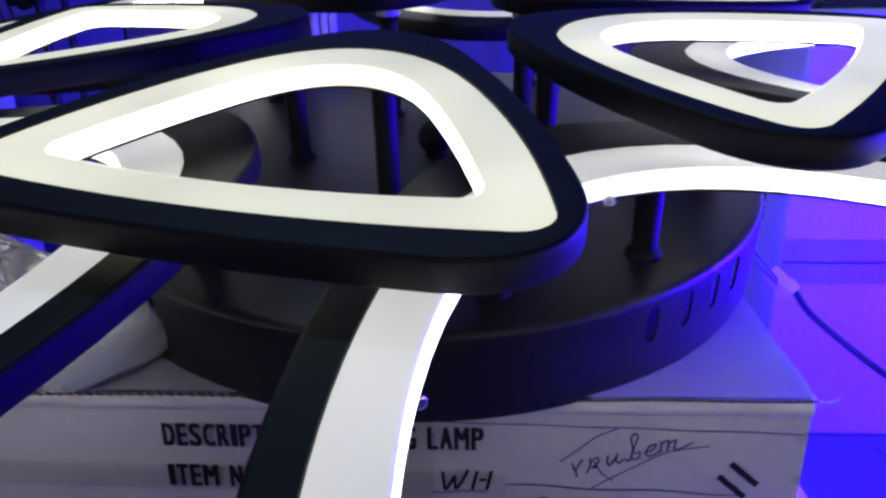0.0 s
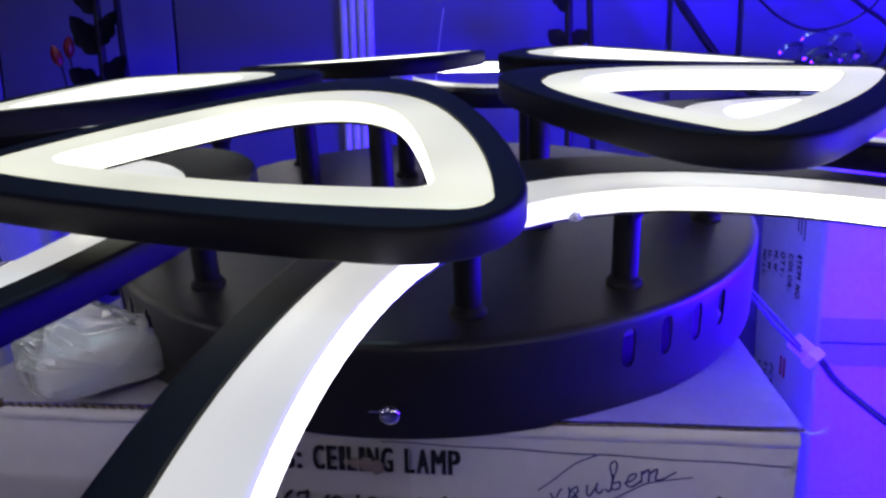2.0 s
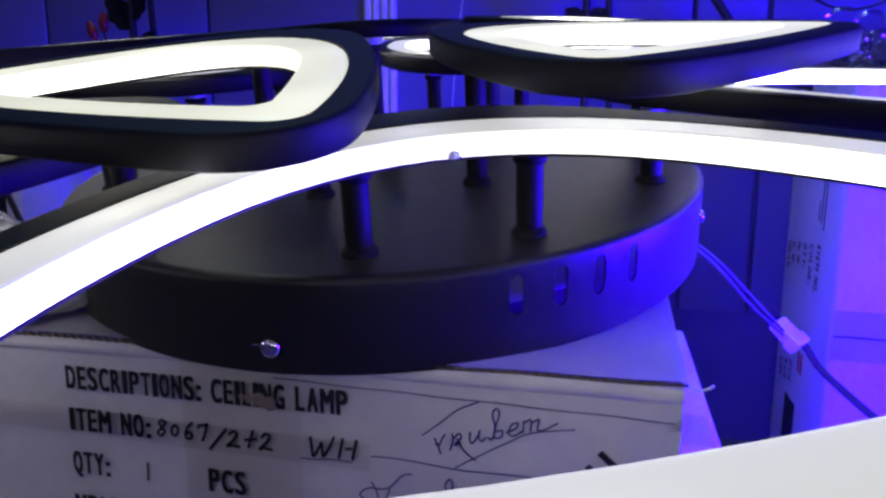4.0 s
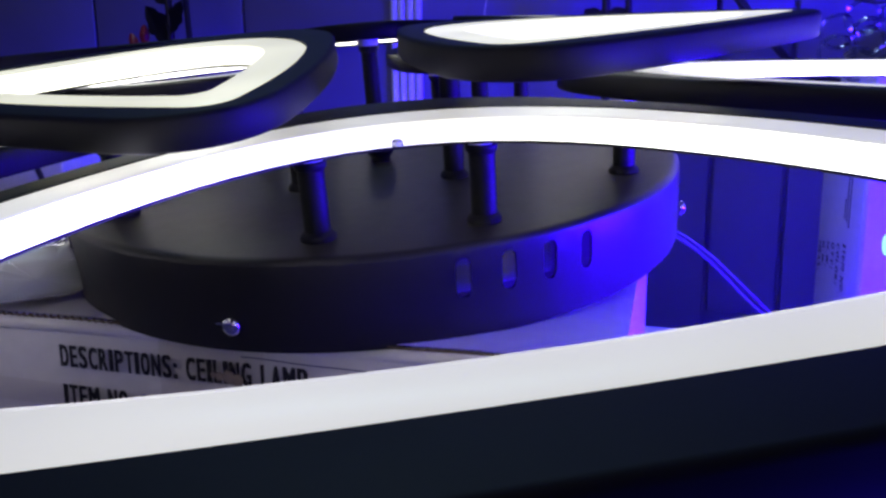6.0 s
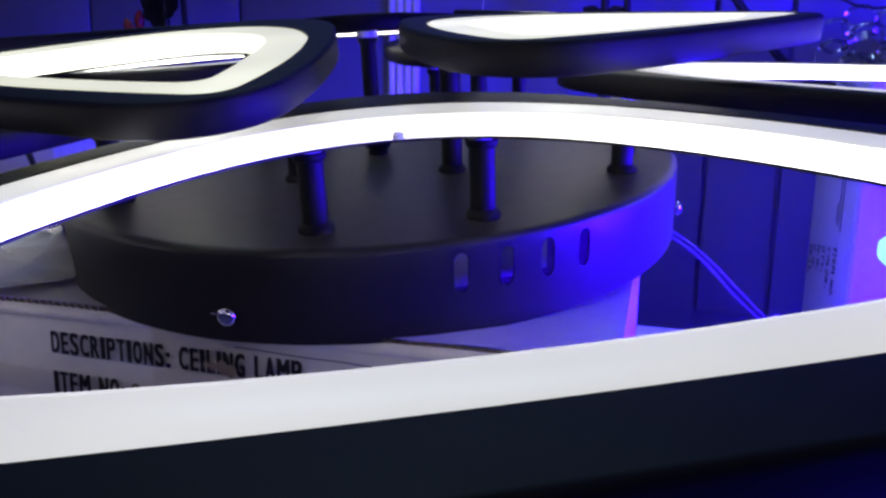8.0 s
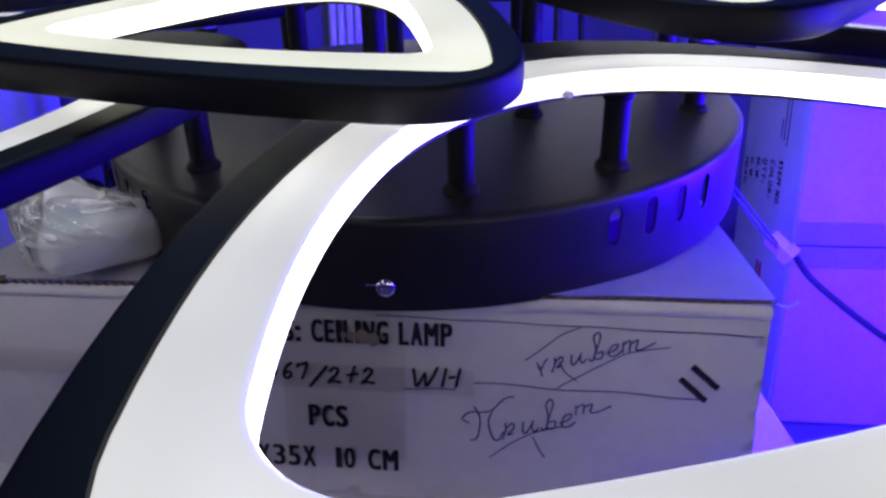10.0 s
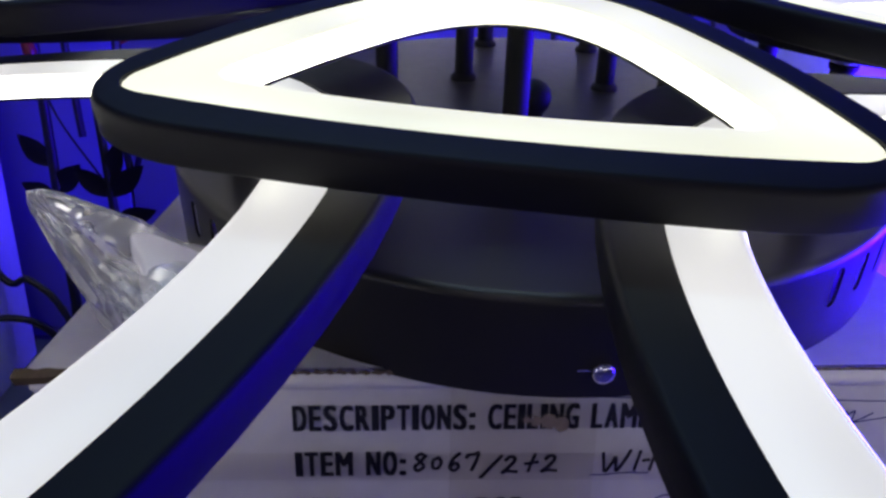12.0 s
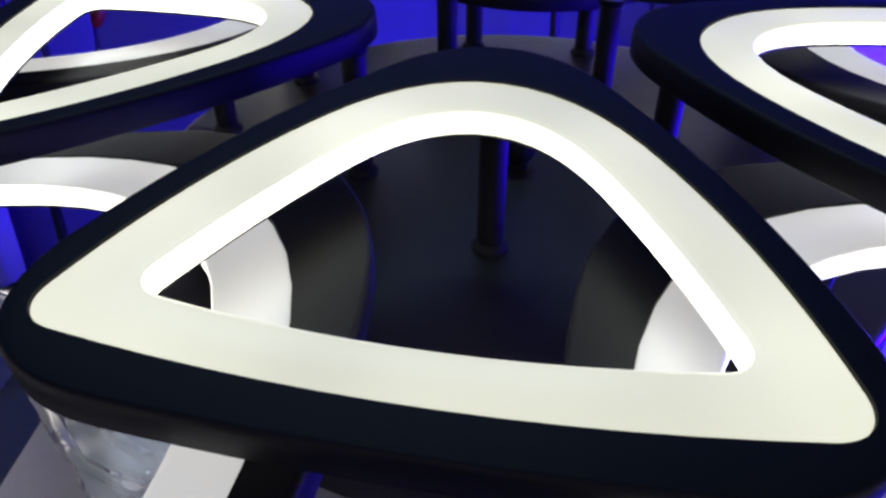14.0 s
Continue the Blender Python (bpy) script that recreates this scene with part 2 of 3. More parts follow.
def print_text(name, words, parent, m, height, width=None, mat=None, bold=0.0, label=""):
    """Condensed stencil print on a sheet: a thin mesh in the local xy plane of m, letter by letter."""
    pen, gap, verts, polys = 0.0, 0.16, [], []
    for c in words:
        if c != " ":
            co, faces = glyph(c)
            for n, (dx, dy) in enumerate(((0, 0), (-bold, -bold / 2), (bold, -bold / 2), (-bold, bold / 2), (bold, bold / 2)) if bold else ((0, 0),)):
                polys += [tuple(i + len(verts) for i in f) for f in faces]
                verts += [(x + pen + dx, y + dy, 0.02 * n) for x, y in co]
        pen += WIDE.get(c, 0.42) + gap
    sx = width / (pen - gap) if width else height
    me = bpy.data.meshes.new(name)
    me.from_pydata([(x * sx, y * height, 0.001 * z) for x, y, z in verts], [], polys)
    me.materials.append(mat or INK)
    return part(name, me, None, parent, label, m)


# handwriting, stroke by stroke, in a box of height 1
SCRIPT = {
    "8": [[(0.75, 0.85), (0.45, 1.0), (0.2, 0.78), (0.5, 0.55), (0.8, 0.25), (0.45, 0.0), (0.2, 0.22), (0.5, 0.52), (0.85, 0.92)]],
    "0": [[(0.55, 0.8), (0.2, 0.6), (0.25, 0.2), (0.6, 0.15), (0.75, 0.5), (0.5, 0.8)]],
    "6": [[(0.75, 1.05), (0.35, 0.7), (0.2, 0.25), (0.5, 0.0), (0.8, 0.2), (0.6, 0.45), (0.28, 0.3)]],
    "7": [[(0.05, 0.72), (0.15, 0.92), (0.5, 0.95), (0.8, 1.05), (0.75, 0.6), (0.55, 0.0)]],
    "/": [[(1.0, 1.05), (0.5, 0.4), (0.0, -0.25)]],
    "2": [[(0.1, 0.72), (0.35, 0.95), (0.65, 0.8), (0.45, 0.42), (0.05, 0.02), (0.35, 0.12), (0.95, 0.05)]],
    "+": [[(0.1, 0.5), (0.9, 0.62)], [(0.6, 1.1), (0.5, 0.6), (0.42, 0.05)]],
    "W": [[(0.0, 0.95), (0.1, 0.4), (0.2, 0.02), (0.42, 0.5), (0.5, 0.7), (0.55, 0.3), (0.62, 0.05), (0.85, 0.55), (1.0, 1.05)]],
    "-": [[(0.0, 0.5), (1.0, 0.55)]],
    "1": [[(0.6, 1.0), (0.5, 0.5), (0.4, 0.0)]],
    "п": [[(0.0, 1.0), (0.25, 0.45), (0.5, -0.35)], [(0.1, 0.55), (0.35, 0.35), (0.5, 0.9), (0.65, 1.1)]],
    "р": [[(0.0, 1.1), (0.1, 0.5), (0.0, -0.2)], [(0.05, 0.6), (0.4, 1.0), (0.55, 0.6), (0.25, 0.15), (0.6, 0.2)]],
    "и": [[(0.0, 0.95), (0.05, 0.3), (0.25, 0.05), (0.5, 0.6), (0.55, 0.95), (0.55, 0.4), (0.75, 0.05), (0.95, 0.3)]],
    "в": [[(0.0, 0.3), (0.3, 0.05), (0.35, 1.0), (0.1, 2.0), (0.3, 2.35), (0.5, 1.9), (0.4, 1.0), (0.4, 0.2), (0.8, 0.1), (0.8, 0.6), (0.45, 0.6)]],
    "е": [[(0.0, 0.4), (0.5, 0.55), (0.6, 0.95), (0.25, 0.9), (0.15, 0.3), (0.5, 0.0), (0.95, 0.3)]],
    "т": [[(0.0, 1.0), (0.08, 0.1)], [(0.05, 0.8), (0.35, 1.05), (0.42, 0.15)], [(0.42, 0.8), (0.75, 1.05), (0.75, 0.3), (1.1, 0.3), (1.7, 0.75)]],
    "П": [[(0.25, 1.1), (0.5, 0.4), (0.4, -0.7), (0.1, -0.9)], [(0.05, 0.1), (-0.25, 0.35), (0.1, 0.75), (0.9, 0.85), (1.5, 1.6), (1.9, 1.75)], [(1.0, 0.85), (0.85, 0.2), (1.05, -0.7), (1.3, -0.8), (1.5, -0.3)]],
}


CW, CD, CH = 0.3547, 0.355, 0.100
LID = 0.079  # the lid's rise from the front edge to the back


def lamp_carton():
    top = thing("carton", pose(0, 0, 0), "white printed carton, scuffed and taped, under the lamp", "carton")
    # four walls with slightly bulging, dented sheets
    bm = bmesh.new()
    rnd = [noise.noise(Vector((k * 1.7, 3.1, 0.2))) for k in range(9)]

    def dent(x, z):
        return 0.0012 * noise.noise(Vector((x * 14, z * 22, 1.3))) + 0.0008 * noise.noise(Vector((x * 40, z * 60, 4.0)))

    wall_grid(bm, lambda u, v: Vector((-CW / 2 + CW * u, dent(u * CW, v * CH), CH * v)), 60, 20)
    wall_grid(bm, lambda u, v: Vector((CW / 2 - 0.0006 + dent(u * CD, v * CH) * min(1, 4 * u), CD * u, (CH + LID * CD * u) * v)), 12, 6)
    wall_grid(bm, lambda u, v: Vector((-CW / 2 + 0.0015, CD * u, (CH + LID * CD * u) * v)), 12, 6)
    wall_grid(bm, lambda u, v: Vector((-CW / 2 + CW * u, CD, (CH + LID * CD) * v)), 12, 6)
    wall_grid(bm, lambda u, v: Vector((-CW / 2 + CW * u, CD * v, 0.0006)), 2, 2)
    bmesh.ops.remove_doubles(bm, verts=bm.verts, dist=0.0022)
    part("body", bm, CARD, top)
    # rounded rim that the front sheet folds over
    bm = bmesh.new()
    tube(bm, [(-CW / 2 + CW * i / 40, 0.0008 + 0.0006 * noise.noise(Vector((i * 0.4, 0, 0))), CH - 0.0035 + 0.0004 * noise.noise(Vector((i * 0.3, 2, 0)))) for i in range(41)], 0.0034, 10)
    part("fold", bm, CARD, top, "rounded front fold of white board")

    # lid: bulges upwards in the middle, two leaves that meet on the front edge
    def lid(u, v):
        x, y = -CW / 2 - 0.001 + (CW + 0.002) * u, -0.001 + CD * v
        w = 1 - (2 * u - 1) ** 2
        z = CH + 0.0022 + LID * y + 0.05 * y * w * min(1, 1.2 * (1 - abs(2 * v - 1))) * 0.3
        return Vector((x, y, z + 0.0010 * noise.noise(Vector((x * 18, y * 18, 0)))))

    bm = bmesh.new()
    wall_grid(bm, lid, 48, 30)
    bmesh.ops.solidify(bm, geom=bm.faces[:], thickness=0.0022)
    part("lid", bm, CARD, top, "white lid, creased at its corner")
    # raw corrugated edge along the front of the lid
    bm = bmesh.new()
    n = 220
    lo, hi = [], []
    for i in range(n + 1):
        p = lid(i / n, 0)
        amp = 0.0008 if p.x < -0.02 else 0.0002
        p.y -= 0.0012
        lo.append(bm.verts.new(p + Vector((0, 0.0002, -0.0015 - amp * (0.5 + 0.5 * math.sin(i * 2.4))))))
        hi.append(bm.verts.new(p + Vector((0, 0, -0.0004 + amp * math.sin(i * 2.4 + 1)))))
    for i in range(n):
        bm.faces.new((lo[i], lo[i + 1], hi[i + 1], hi[i]))
    part("raw_edge", bm, EDGE_AND_FOLD_SHADE, top, "torn brown corrugated edge of the lid")

    # print: plane of the front face
    def on(x, z, turn=0.0):
        return pose(x, -0.0024, z, 90, 0, 0) @ pose(0, 0, 0, 0, 0, turn)

    x0, h = -0.0853, 0.0104
    for words, x, z, w, bold in (("DESCRIPTIONS: CEILING LAMP", x0, 0.0876, 0.1325, 0.050), ("ITEM NO:", x0, 0.0678, 0.0405, 0.050), ("QTY:", x0 - 0.0004, 0.0468, 0.0185, 0.050),
                                 ("PCS", -0.0171, 0.0462, 0.0170, 0.050), ("MEAS:", x0 - 0.0012, 0.0255, 0.0252, 0.050), ("35", -0.0585, 0.0250, 0.0100, 0.022), ("X35X", -0.0425, 0.0248, 0.0265, 0.035),
                                 ("10", -0.0058, 0.0248, 0.0084, 0.035), ("CM", 0.0093, 0.0248, 0.0130, 0.050)):
        print_text("print_line", words, top, on(x, z - h), h, w, INK, bold)

    def stroke(name, pts, r, mat, label=""):
        bm = bmesh.new()
        tube(bm, [(x, -0.0021, z) for x, z in pts], r, 6)
        for v in bm.verts:
            v.co.y = -0.0021 + (v.co.y + 0.0021) * 0.35
        part(name, bm, mat, top, label)

    def curve2(*pts):
        return [(p.x, p.y) for p in smooth_path([(x, z, 0) for x, z in pts], 6)]

    def write(words, x, z, dx, rise, wide, high, r, mat, label, lean=0.0):
        """Script letters along a rising line from (x, z)."""
        for k, c in enumerate(words):
            for pts in SCRIPT[c]:
                stroke("hand_line", curve2(*[(x + dx * k + wide * u + lean * v * high, z + rise * (dx * k + wide * u) + high * v) for u, v in pts]), r, mat, label)

    marker, scribble = "black marker handwriting", "blue ballpoint handwriting"
    write("8067", -0.0425, 0.0588, 0.0066, -0.01, 0.0056, 0.0076, 0.00072, MARKER, marker, 0.15)
    write("/2+2", -0.0160, 0.0570, 0.0076, 0.02, 0.0068, 0.0078, 0.00076, MARKER, marker, 0.15)
    write("W", 0.0297, 0.0572, 0.0, 0.02, 0.0105, 0.0092, 0.00070, MARKER, marker, 0.1)
    for c, x in (("1", 0.0418), ("-", 0.0452), ("1", 0.0478)):
        write(c, x, 0.0576, 0.0, 0.02, 0.0030, 0.0090, 0.00070, MARKER, marker, 0.15)
    write("1", -0.0490, 0.0366, 0.0, 0.0, 0.0024, 0.0085, 0.00060, MARKER, "black marker stroke")
    write("приве", 0.0830, 0.0655, 0.0073, 0.30, 0.0070, 0.0056, 0.00036, PEN, scribble, 0.12)
    write("т", 0.1185, 0.0765, 0.0, 0.12, 0.0078, 0.0056, 0.00036, PEN, scribble, 0.12)
    write("П", 0.0545, 0.0395, 0.0, 0.0, 0.0105, 0.0085, 0.00036, PEN, scribble)
    write("риве", 0.0700, 0.0340, 0.0080, 0.24, 0.0076, 0.0066, 0.00036, PEN, scribble, 0.12)
    write("т", 0.1005, 0.0462, 0.0, 0.12, 0.0090, 0.0052, 0.00036, PEN, scribble, 0.12)

    pen = "blue ballpoint line"
    stroke("pen_line", [(0.015 + 0.160 * k / 24, 0.0903 - 0.0038 * (k / 24) + 0.0002 * math.sin(k)) for k in range(25)], 0.00026, PEN, pen)
    stroke("pen_line", [(0.057 + 0.095 * k / 24, 0.0602 - 0.0030 * (k / 24) + 0.0005 * math.sin(k * 0.5)) for k in range(25)], 0.00030, PEN, pen)
    stroke("pen_line", [(0.026 + 0.023 * k / 8, 0.0560 + 0.0009 * k / 8 - 0.0003 * math.sin(k)) for k in range(9)], 0.00028, PEN, pen)
    # bar over the upper word, flourishes below both
    for pts in (((0.0788, 0.0718), (0.0850, 0.0768), (0.0930, 0.0838), (0.0985, 0.0866), (0.1021, 0.0883)), ((0.0922, 0.0592), (0.1020, 0.0655), (0.1142, 0.0730), (0.1227, 0.0774), (0.1386, 0.0803)),
                ((0.0930, 0.0720), (0.0960, 0.0668), (0.1010, 0.0630)), ((0.0640, 0.0235), (0.0760, 0.0330), (0.0870, 0.0385), (0.0960, 0.0410)), ((0.0830, 0.0350), (0.0860, 0.0290), (0.0885, 0.0250))):
        stroke("pen_line", curve2(*pts), 0.00028, PEN, pen)
    for x, z in ((0.1437, 0.0660), (0.1482, 0.0720), (0.1495, 0.0178), (0.1540, 0.0244)):
        stroke("marker_dash", [(x + 0.0112 * k / 5, z - 0.0098 * k / 5 + 0.0003 * math.sin(k * 3)) for k in range(6)], 0.0014, MARKER, "short slanting black marker dash")
    # strip of clear tape across the print, torn below the title
    bm = bmesh.new()
    wall_grid(bm, lambda u, v: Vector((-0.028 + 0.055 * u, -0.0027 - 0.0004 * noise.noise(Vector((u * 6, v * 9, 3))), 0.020 + 0.075 * v)), 14, 18)
    ob = part("tape", bm, TAPE, top, "strip of clear packing tape")
    bm = bmesh.new()
    wall_grid(bm, lambda u, v: Vector((-0.178 + 0.235 * u, -0.0028 - 0.0006 * abs(noise.noise(Vector((u * 14, v * 3, 8)))), 0.0570 + 0.0030 * u * -1 + 0.012 * v)), 60, 6)
    part("tape", bm, TAPE, top, "wrinkled strip of clear packing tape")
    bm = bmesh.new()
    for k in range(7):
        a, r = k * 0.9, 0.0015 + 0.0009 * (k % 3)
        c = Vector((0.0085 + 0.010 * rnd[k % 9] + 0.0022 * (k - 3), -0.0028 - 0.0001 * k, 0.0810 - 0.004 * abs(rnd[(k + 3) % 9]) * (k % 3)))
        vs = [bm.verts.new(c + Vector((r * math.cos(j * 1.05 + a) * (1 + 0.4 * rnd[(j + k) % 9]), 0, r * 1.1 * math.sin(j * 1.05 + a)))) for j in range(6)]
        bm.faces.new(vs)
    part("torn_patch", bm, TORN, top, "torn brown patch in the print")
    # torn brown corner of the lid at its end
    bm = bmesh.new()
    rows = []
    for k in range(9):
        t = k / 8
        p = Vector((-CW / 2 - 0.004 + 0.030 * t, -0.0032, CH + 0.0026))
        j1, j2 = noise.noise(Vector((k * 0.8, 1.0, 0.0))), noise.noise(Vector((k * 0.9, 7.0, 0.0)))
        rows.append([bm.verts.new(p + Vector((0, 0.001, 0.0010 + 0.0010 * j1))), bm.verts.new(p + Vector((0, -0.0012 - 0.0015 * (1 - t), -0.0008))), bm.verts.new(p + Vector((0, -0.0004, -0.0052 + 0.0026 * t + 0.0016 * j2)))])
    for p, q in zip(rows, rows[1:]):
        for j in range(2):
            bm.faces.new((p[j], q[j], q[j + 1], p[j + 1]))
    bmesh.ops.solidify(bm, geom=bm.faces[:], thickness=0.0006)
    part("torn_corner", bm, EDGE_AND_FOLD_SHADE, top, "torn brown corner of the lid")
    # loose thread of tape at the corner
    bm = bmesh.new()
    tube(bm, smooth_path([(CW / 2, 0.004, 0.1000), (CW / 2 + 0.005, 0.002, 0.0985), (CW / 2 + 0.009, 0.001, 0.1000), (CW / 2 + 0.010, 0.0, 0.1015)], 6), 0.0006, 6)
    part("thread", bm, PLASTIC, top, "curl of tape at the corner")
    return top


def plain_carton(lo, hi, label, turn=0.0, bev=0.003):
    c = Vector(((lo[0] + hi[0]) / 2, (lo[1] + hi[1]) / 2, lo[2]))
    top = thing("carton", Matrix.Translation(c) @ pose(0, 0, 0, 0, 0, turn), label, "carton", "cartons stacked round the lamp")
    a, b = Vector(lo) - c, Vector(hi) - c
    bm = box(bmesh.new(), a, b, bev, 3)
    part("body", bm, CARD, top)
    bm = bmesh.new()
    y = (a.y + b.y) / 2
    wall_grid(bm, lambda u, v: Vector((a.x + 0.004 + (b.x - a.x - 0.008) * u, y - 0.024 + 0.048 * v, b.z + 0.0006 + 0.0004 * noise.noise(Vector((u * 20, v * 3, 1))))), 30, 4)
    part("tape", bm, TAPE, top, "clear packing tape along the top")
    # dark strip laid on as the shade of the fold below the flap
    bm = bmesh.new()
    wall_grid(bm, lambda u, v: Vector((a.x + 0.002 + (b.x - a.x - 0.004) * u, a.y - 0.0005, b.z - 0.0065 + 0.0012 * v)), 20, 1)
    part("fold_shade", bm, EDGE_AND_FOLD_SHADE, top, "dark strip painted as shade in the fold below the flap")
    return top, a, b


lamp_carton()
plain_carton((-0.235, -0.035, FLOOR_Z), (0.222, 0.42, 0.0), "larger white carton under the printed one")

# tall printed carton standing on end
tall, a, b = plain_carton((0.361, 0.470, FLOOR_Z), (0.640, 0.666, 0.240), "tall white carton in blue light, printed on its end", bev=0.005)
bm = bmesh.new()
wall_grid(bm, lambda u, v: Vector((a.x + 0.004 + (b.x - a.x - 0.008) * u, a.y - 0.0006, 0.2080 + 0.0016 * v + 0.0006 * noise.noise(Vector((u * 9, 0, 0))))), 40, 1)
part("seam", bm, INK, tall, "dark seam across the face")
bm = bmesh.new()
wall_grid(bm, lambda u, v: Vector((a.x + 0.002 + (b.x - a.x - 0.004) * u, a.y - 0.0010 - 0.0005 * abs(noise.noise(Vector((u * 12, v * 3, 8)))), 0.185 + 0.05 * v)), 40, 8)
part("tape", bm, TAPE, tall, "clear packing tape over the seam")


def side_print(words, y, z, h, w, mat=None, bold=0.03):
    """Print that runs down the carton's end."""
    m = Matrix(((0, 0, -1, a.x - 0.0006), (0, -1, 0, y - 0.568), (-1, 0, 0, z - FLOOR_Z), (0, 0, 0, 1)))
    print_text("print_line", words, tall, m, h, w, mat or INK, bold)


for words, y, z, w in (("ITEM NO.", 0.534, 0.067, 0.050), ("COLOR:", 0.560, 0.064, 0.043), ("QTY:", 0.585, 0.061, 0.028), ("N.W.", 0.609, 0.058, 0.028), ("G.W.", 0.632, 0.055, 0.028), ("MEAS:", 0.652, 0.052, 0.034),
                       ("PCS", 0.600, -0.078, 0.024), ("KGS", 0.621, -0.083, 0.024), ("CM", 0.642, -0.088, 0.020)):
    side_print(words, y, z, 0.0125, w)
for k, (y, z, w) in enumerate(((0.520, 0.140, 0.055), (0.530, 0.140, 0.050), (0.539, 0.112, 0.020))):
    bm = box(bmesh.new(), (a.x - 0.0004, y - 0.568 - 0.0012, z - w - FLOOR_Z), (a.x + 0.0004, y - 0.568 + 0.0012, z - FLOOR_Z))
    part("print_bar", bm, INK, tall)
for y in (0.553, 0.564):
    bm = box(bmesh.new(), (a.x - 0.0005, y - 0.568 - 0.003, -0.080 - FLOOR_Z), (a.x + 0.0004, y - 0.568 + 0.003, -0.057 - FLOOR_Z))
    part("print_bar", bm, REDINK, tall, "red printed bar")
for k in range(22):
    y = 0.563 + 0.0021 * k
    bm = box(bmesh.new(), (a.x - 0.0004, y - 0.568, -0.175 - FLOOR_Z), (a.x + 0.0004, y - 0.568 + (0.0006, 0.0013, 0.0009)[k % 3], -0.120 - FLOOR_Z))
    part("code_bar", bm, INK, tall)
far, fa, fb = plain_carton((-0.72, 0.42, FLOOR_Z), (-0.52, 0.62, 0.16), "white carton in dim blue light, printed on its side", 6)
for k in range(4):
    bm = box(bmesh.new(), (fb.x - 0.03 - 0.022 * k, fa.y - 0.0006, 0.27), (fb.x - 0.018 - 0.022 * k, fa.y + 0.0006, 0.33 - 0.01 * k))
    part("print_bar", bm, INK, far)


# ---- the ceiling lamp ----
LAMP = Matrix.Translation((0.0178, 0.1617, 0.1288)) @ pose(0, 0, 0, -2.183, 9.847, -102.564)
lamp = thing("ceiling_lamp", LAMP, "black ceiling lamp, two tiers of lit petal rings, on a carton", "lamp")
R, THICK = 0.1791, 0.0408
OFF = 37.2


def lobe(ua, uc, vc, bulge, out, ta, tc, n=14, grow=0.0):
    """A three-cornered petal outline: apex at ua, outer corners at (uc, +-vc), bowed sides, rounded corners."""
    A, B, C = Vector((ua, 0)), Vector((uc, vc)), Vector((uc, -vc))

    def side(p, q, b):
        d = q - p
        return p, (p + q) / 2 + Vector((d.y, -d.x)).normalized() * 2 * b, q

    def at(s, t):
        return (1 - t) ** 2 * s[0] + 2 * t * (1 - t) * s[1] + t * t * s[2]

    def way(s, t):
        return (1 - t) * (s[1] - s[0]) + t * (s[2] - s[1])

    sides = [side(A, C, bulge), side(C, B, out), side(B, A, bulge)]
    cuts = [(ta, 1 - tc), (tc, 1 - tc), (tc, 1 - ta)]
    loop = []
    for i in range(3):
        s, (t0, t1) = sides[i], cuts[i]
        s2, t2 = sides[(i + 1) % 3], cuts[(i + 1) % 3][0]
        loop += [at(s, t0 + (t1 - t0) * k / (n - 1)) for k in range(n)]
        e, f, d1, d2 = at(s, t1), at(s2, t2), way(s, t1), way(s2, t2)
        den = d1.x * d2.y - d1.y * d2.x
        k = ((f - e).x * d2.y - (f - e).y * d2.x) / den
        K = e + k * d1
        for j in range(1, n - 1):
            t = j / (n - 1)
            w = ((1 - t) ** 2, 1.6 * t * (1 - t), t * t)
            loop.append((w[0] * e + w[1] * K + w[2] * f) / sum(w))
    if grow:
        m = len(loop)
        loop = [p + grow * Vector(((loop[(i + 1) % m] - loop[i - 1]).y, -(loop[(i + 1) % m] - loop[i - 1]).x)).normalized() for i, p in enumerate(loop)]
    return loop


def petal_meshes(rim, face, hole, z1, deep, glow):
    """Black frame and lit white ring of one petal, its top at z1."""
    z0 = z1 - deep

    def at(spec, z, grow=0.0):
        return [Vector((p.x, p.y, z)) for p in lobe(*spec, grow=grow)]

    bm = bmesh.new()
    bridge(bm, [at(hole, z0 + 0.0011, 0.0016), at(hole, z0, 0.0016), at(rim, z0, -0.0008), at(rim, z0 + 0.0008), at(rim, z1 - 0.0018), at(rim, z1 - 0.0009, -0.0003), at(rim, z1 - 0.0002, -0.0010),
                at(rim, z1, -0.0019), at(face, z1), at(face, z1 - 0.0014)])
    frame_mesh = finish("frame", bm, BLACK, 50)
    bm = bmesh.new()
    zw = z1 - WALL_DEEP
    bridge(bm, [at(hole, z0 + 0.0012, 0.0015), at(hole, zw, 0.0009), at(hole, zw + 0.0006, 0.0), at(hole, z1 - 0.0014, 0.0), at(hole, z1 - 0.0007, 0.0004), at(hole, z1 - 0.0003, 0.0013), at(hole, z1 - 0.0002, 0.0026),
                at(face, z1 - 0.0003, -0.0012), at(face, z1 - 0.0011, -0.0002)], [1, 1, 1, 1, 0, 0, 0, 0])
    ring_mesh = finish("diffuser", bm, glow, 60)
    return frame_mesh, ring_mesh


UP_RIM = (0.0403, 0.2281, 0.1108, 0.0164, 0.0067, 0.2394, 0.2006)
UP_FACE = (0.0638, 0.2142, 0.0960, 0.0145, 0.0082, 0.3975, 0.0674)
UP_HOLE = (0.0825, 0.1998, 0.0733, 0.0061, 0.0069, 0.4580, 0.0626)
LO_RIM = (0.0830, 0.3811, 0.1800, 0.0385, 0.0055, 0.25, 0.150)
LO_FACE = (0.1113, 0.3619, 0.1653, 0.0335, 0.0084, 0.3930, 0.1481)
LO_HOLE = (0.1418, 0.3391, 0.1409, 0.0272, 0.0174, 0.4335, 0.1020)
